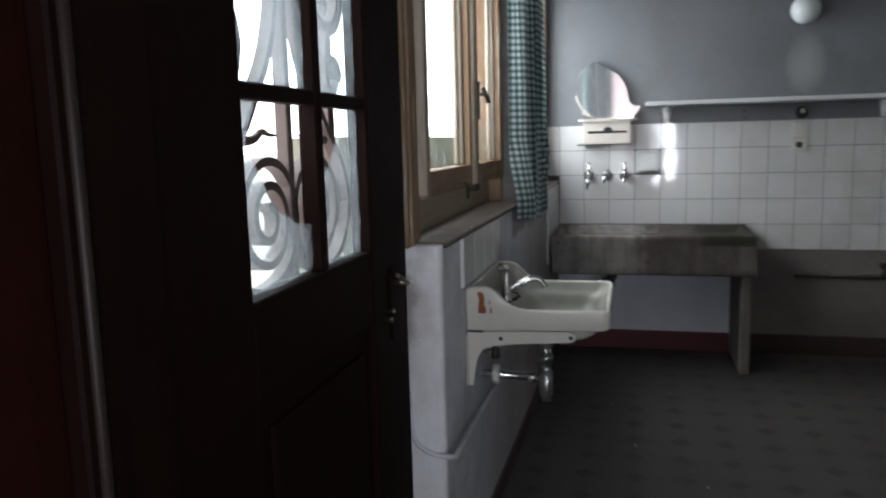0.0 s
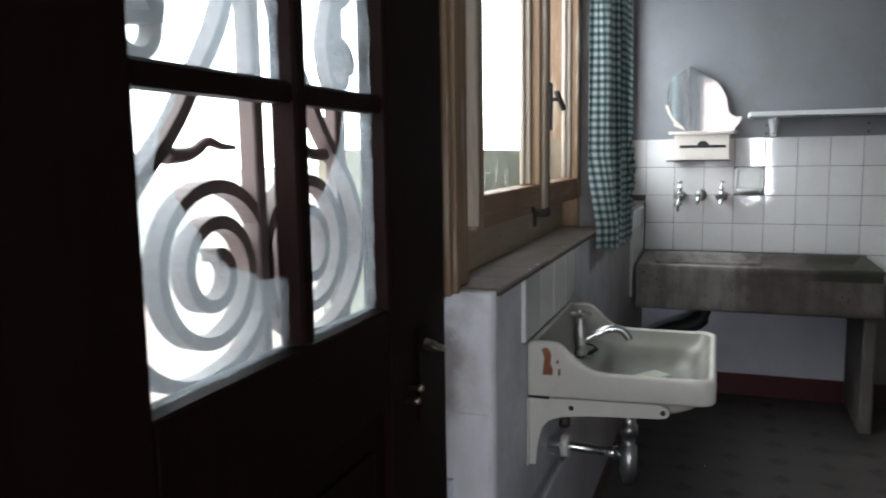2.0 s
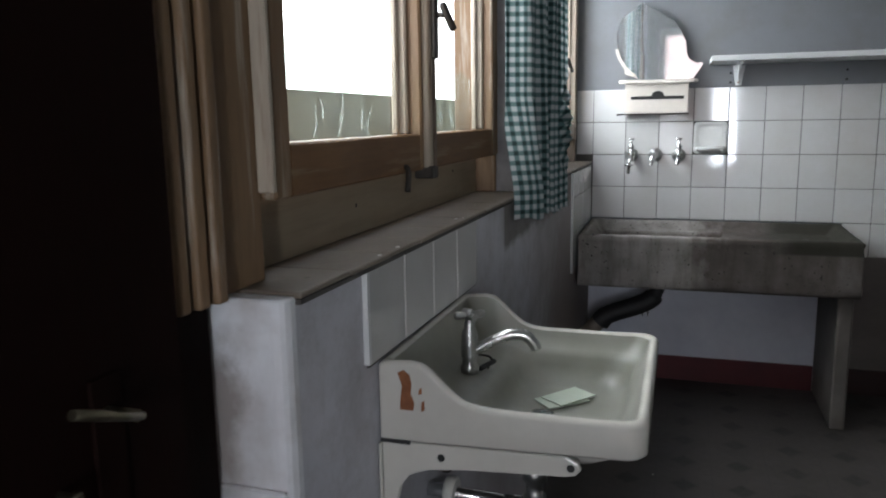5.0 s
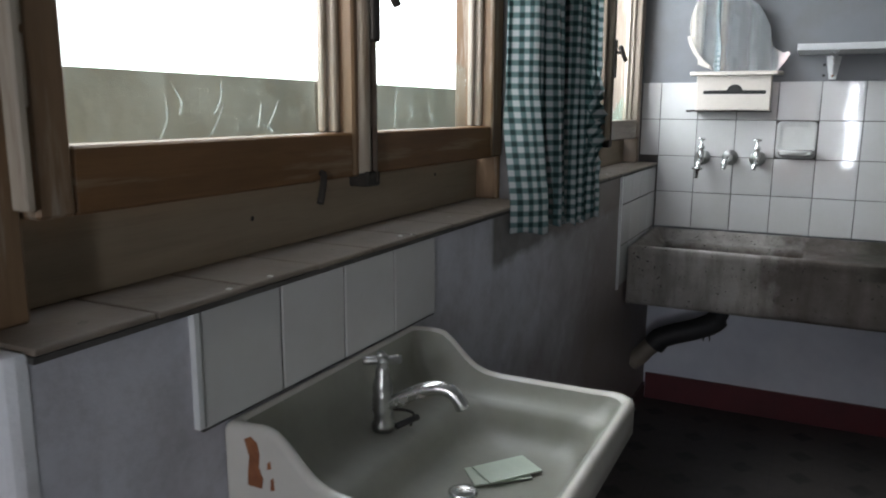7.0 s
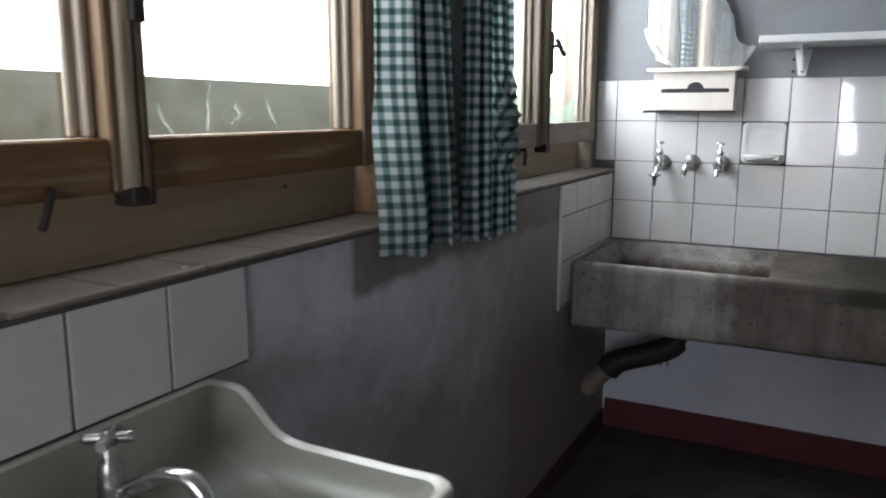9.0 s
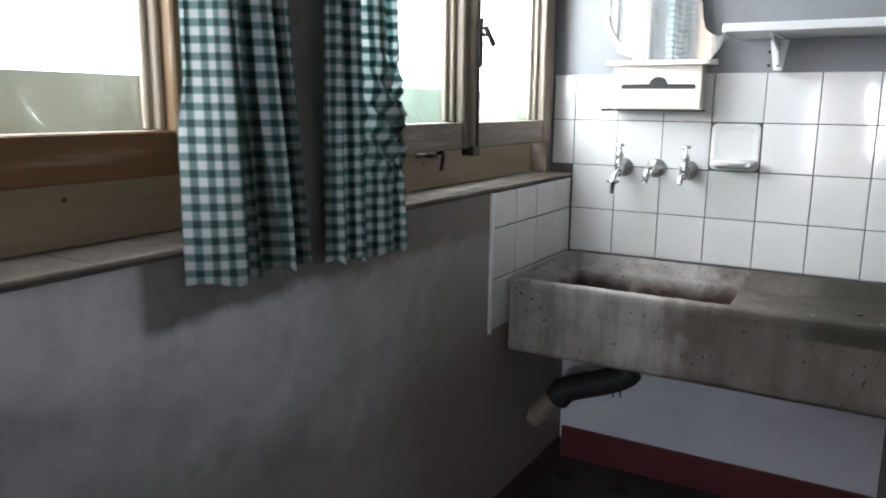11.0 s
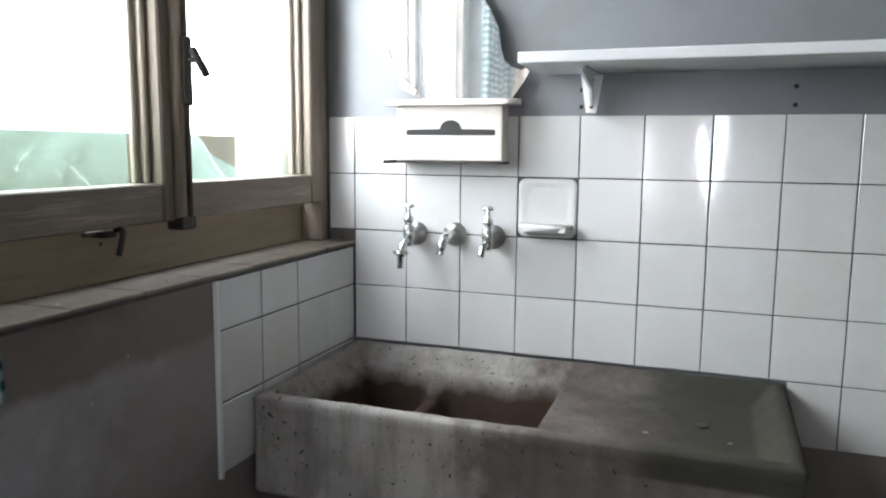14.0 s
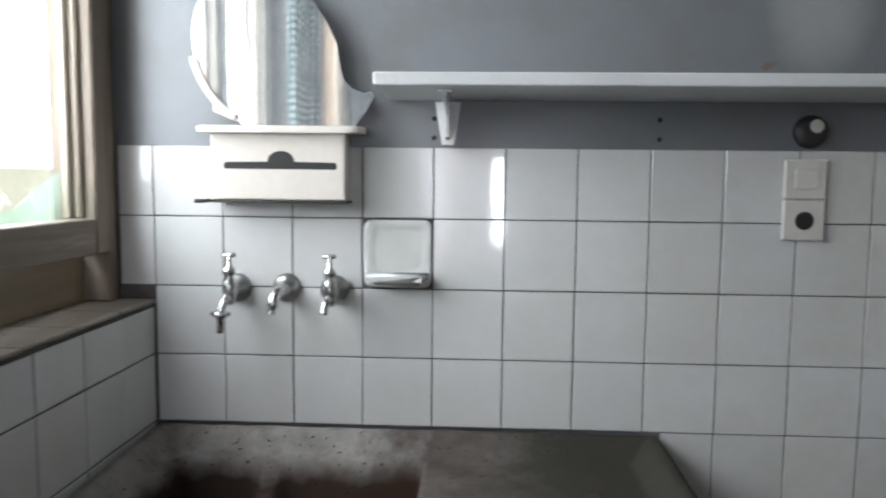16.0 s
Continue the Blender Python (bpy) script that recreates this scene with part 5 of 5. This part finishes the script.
# ---- electrics ----
sock = thing("wall_socket", (1.36, 0, 1.19), "white plastic switch and socket, one above the other", "socket")
for z0, z1 in ((1.281, 1.362), (1.196, 1.279)):
    part("plate", box(B(), (1.317, -0.011, z0), (1.402, -0.001, z1), 0.004, 2), PLASTIC, sock)
part("rocker", box(B(), (1.336, -0.014, 1.300), (1.383, -0.0105, 1.343), 0.003), PLASTIC, sock)
bm = B()
lathe(bm, (1.360, -0.0112, 1.237), (0, -1, 0), [(0, 0.019), (0.001, 0.019), (0.0012, 0.016)], 18)
part("socket_well", bm, BLACK, sock)
knob = thing("junction_socket", (1.37, 0, 1.41), "round black old wall socket", "socket")
bm = B()
lathe(bm, (1.368, 0.0075, 1.418), (0, -1, 0), [(0, 0.034), (0.008, 0.034), (0.02, 0.030), (0.026, 0.018), (0.026, 0.001)], 20)
part("body", bm, RUBBER, knob)
bm = B()
lathe(bm, (1.372, -0.0187, 1.428), (0, -1, 0), [(0, 0.014), (0.003, 0.013)], 14)
part("cap", bm, PLASTIC, knob)
lamp = thing("globe_lamp", (1.35, 0, 1.97), "unlit white opal glass globe wall lamp", "lamp")
bm = B()
lathe(bm, (1.346, 0.0075, 1.985), (0, -1, 0), [(0, 0.05), (0.012, 0.05), (0.025, 0.028), (0.045, 0.028)], 20)
base = part("base", bm, PLASTIC, lamp)
bm = B()
lathe(bm, (1.346, -0.032, 1.975), (0, -1, -0.08), [(0, 0.03)] + [(0.078 - 0.078 * math.cos(radians(a)), 0.078 * math.sin(radians(a))) for a in range(25, 180, 12)] + [(0.1559, 0.002)], 24)
part("globe", bm, OPAL, base)
chip = B()
prism(chip, [(1.262, 1.545), (1.275, 1.540), (1.286, 1.548), (1.300, 1.556), (1.290, 1.560), (1.268, 1.556)], 'y', 0.006, 0.0085)
solid("paint_chip", chip, LOW_PAINT, "pale chip in the wall paint", "debris")

gas = thing("gas_pipe", (1.6, 0, 0.48), "old iron pipe along the wall with a valve", "pipe")
part("pipe", tube(B(), [(1.36, -0.008, 0.480), (2.95, -0.008, 0.478)], 0.013, 10), IRON, gas)
bm = B()
lathe(bm, (1.83, -0.010, 0.478), (0, 0, 1), [(0, 0.018), (0.03, 0.018), (0.034, 0.010), (0.055, 0.010), (0.058, 0.022), (0.085, 0.022)], 14)
part("valve", bm, IRON, gas)

# ---- skirtings ----
block("baseboard_back", (face_x(0) + 0.0105, -0.004, 0.0), (1.0115, 0.0078, 0.116), RED, label="dull red painted skirting", category="baseboard")
block("baseboard_back", (1.0685, -0.004, 0.0), (XR, 0.0078, 0.116), DARKRED, label="dark red painted skirting", category="baseboard")
along_wall("baseboard_low", face_x(-2.868) + 0.0003, 0.009, -2.868, -0.0045, 0.0, 0.072, DARKRED, "dark red painted skirting", "baseboard")

# crumbs of glass and plaster on the ledge
rng = random.Random(5)
for k in range(26):
    y = rng.uniform(-2.8, -1.75) if k < 14 else rng.uniform(-1.0, -0.05)
    x = face_x(y) + rng.uniform(-0.055, 0.004)
    s = rng.uniform(0.002, 0.007)
    bm = B()
    prism(bm, [(x, y), (x + s, y + s * 0.3), (x + s * 0.7, y + s * 1.3), (x - s * 0.2, y + s)], 'z', 1.048, 1.048 + s * 0.45)
    solid("ledge_crumb", bm, SHARD if k % 3 else PLASTIC, "small crumb of glass or plaster on the ledge", "debris", "crumbs on the ledge")

for x, y, q in ((0.46, -1.55, 0.006), (0.35, -1.05, 0.004), (0.72, -1.9, 0.005)):
    bm = B()
    prism(bm, [(x, y), (x + q, y + q * 0.4), (x + q * 0.6, y + q * 1.2), (x - q * 0.3, y + q * 0.7)], 'z', 0.0, q * 0.5)
    solid("floor_fleck", bm, PLASTIC, "pale fleck of plaster lying on the floor", "debris", "flecks on the floor")

# ---- wall tiles, one by one ----
def tile_mesh(w, h, axis, g=0.0013):
    bm = B()
    if axis == 'y':
        box(bm, (g, 0.0, g), (w - g, 0.0076, h - g), 0.0013)
    else:
        box(bm, (-0.0076, g, g), (0.0, w - g, h - g), 0.0013)
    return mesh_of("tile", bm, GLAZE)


def lay(parent, mesh, at, rng, size=T):
    ob = new("tile", mesh)
    ob.parent = parent
    mid = Vector((size / 2, 0, size / 2)) if parent is wall_back else Vector((0, size / 2, size / 2))
    tilt = [radians(rng.uniform(-0.45, 0.45)), 0, radians(rng.uniform(-0.45, 0.45))] if parent is wall_back else [0, radians(rng.uniform(-0.4, 0.4)), radians(rng.uniform(-0.3, 0.3)) - SKEW]
    ob.matrix_basis = Matrix.Translation(Vector(at) + mid) @ Euler(tilt).to_matrix().to_4x4() @ Matrix.Translation(-mid)
    return ob


rng = random.Random(21)
bm = B()
box(bm, (-0.180, 0.0008, 0.0), (0.0, T - 0.0008, 0.008), 0.003, 2)
ledge_mesh = mesh_of("ledge_tile", bm, LEDGE)
for a, b, base in LEDGES:
    n = int(round((b - a) / T))
    for k in range(n):
        ob = new("ledge_tile", ledge_mesh)
        ob.parent = base
        y = a + (b - a) * k / n
        ob.matrix_basis = Matrix.Translation((face_x(y) + 0.0105 + rng.uniform(-0.0025, 0.001), y, 1.0405 + rng.uniform(0, 0.0006))) @ Matrix.Rotation(-SKEW, 4, 'Z') @ Matrix.Diagonal((1, (b - a) / n / T, 1, 1))
rng = random.Random(11)
full, half = tile_mesh(T, T, 'y'), tile_mesh(0.077, T, 'y')
for r in range(5):
    z = DADO - T * (r + 1)
    if r < 2:
        lay(wall_back, half, (-0.077, 0, z), rng)
    for c in range(20):
        if r == 4 and c < 8:
            if c == 7:
                lay(wall_back, tile_mesh(0.113, T, 'y'), (1.087, 0, z), rng)
            continue
        if c == 3 and r == 1:
            continue
        lay(wall_back, full, (T * c, 0, z), rng)
part("grout", box(B(), (-0.079, 0.0034, 0.785), (XR - 0.001, 0.0079, DADO - 0.0015)), GROUT, wall_back, "dark tile grout")
part("grout", box(B(), (1.0875, 0.0034, 0.632), (XR - 0.001, 0.0079, 0.7848)), GROUT, wall_back)
side = tile_mesh(T, T, 'x', 0.0019)
for k in range(4):
    y = -2.639 + T * k
    lay(wall_low, side, (face_x(y) + 0.0078, y, 0.8865), rng)
low = tile_mesh(T, 0.104, 'x', 0.0019)
for k in range(4):
    y = -0.590 + T * k - (0.012 if k == 3 else 0)
    lay(wall_low, low, (face_x(y) + 0.0078, y, 0.930), rng)
    for r in (1, 2):
        lay(wall_low, side, (face_x(y) + 0.0078, y, 0.930 - T * r), rng)
for y0, y1, z0 in ((-2.6385, -2.040, 0.885), (-0.5895, -0.001, 0.632)):
    plan = [(face_x(y0) + 0.0002, y0), (face_x(y0) + 0.0045, y0), (face_x(y1) + 0.0045, y1), (face_x(y1) + 0.0002, y1)]
    part("grout", prism(B(), plan, 'z', z0, 1.0338), GROUT, wall_low, "dark tile grout")
for y, z in ((-2.6475, 0.892), (-0.598, 0.622)):
    along_wall("tile_edge", face_x(y) + 0.0002, 0.0092, y, y + 0.008, z, 1.0335, SHELFWHITE, "white plaster edge of the tile strip", "trim")
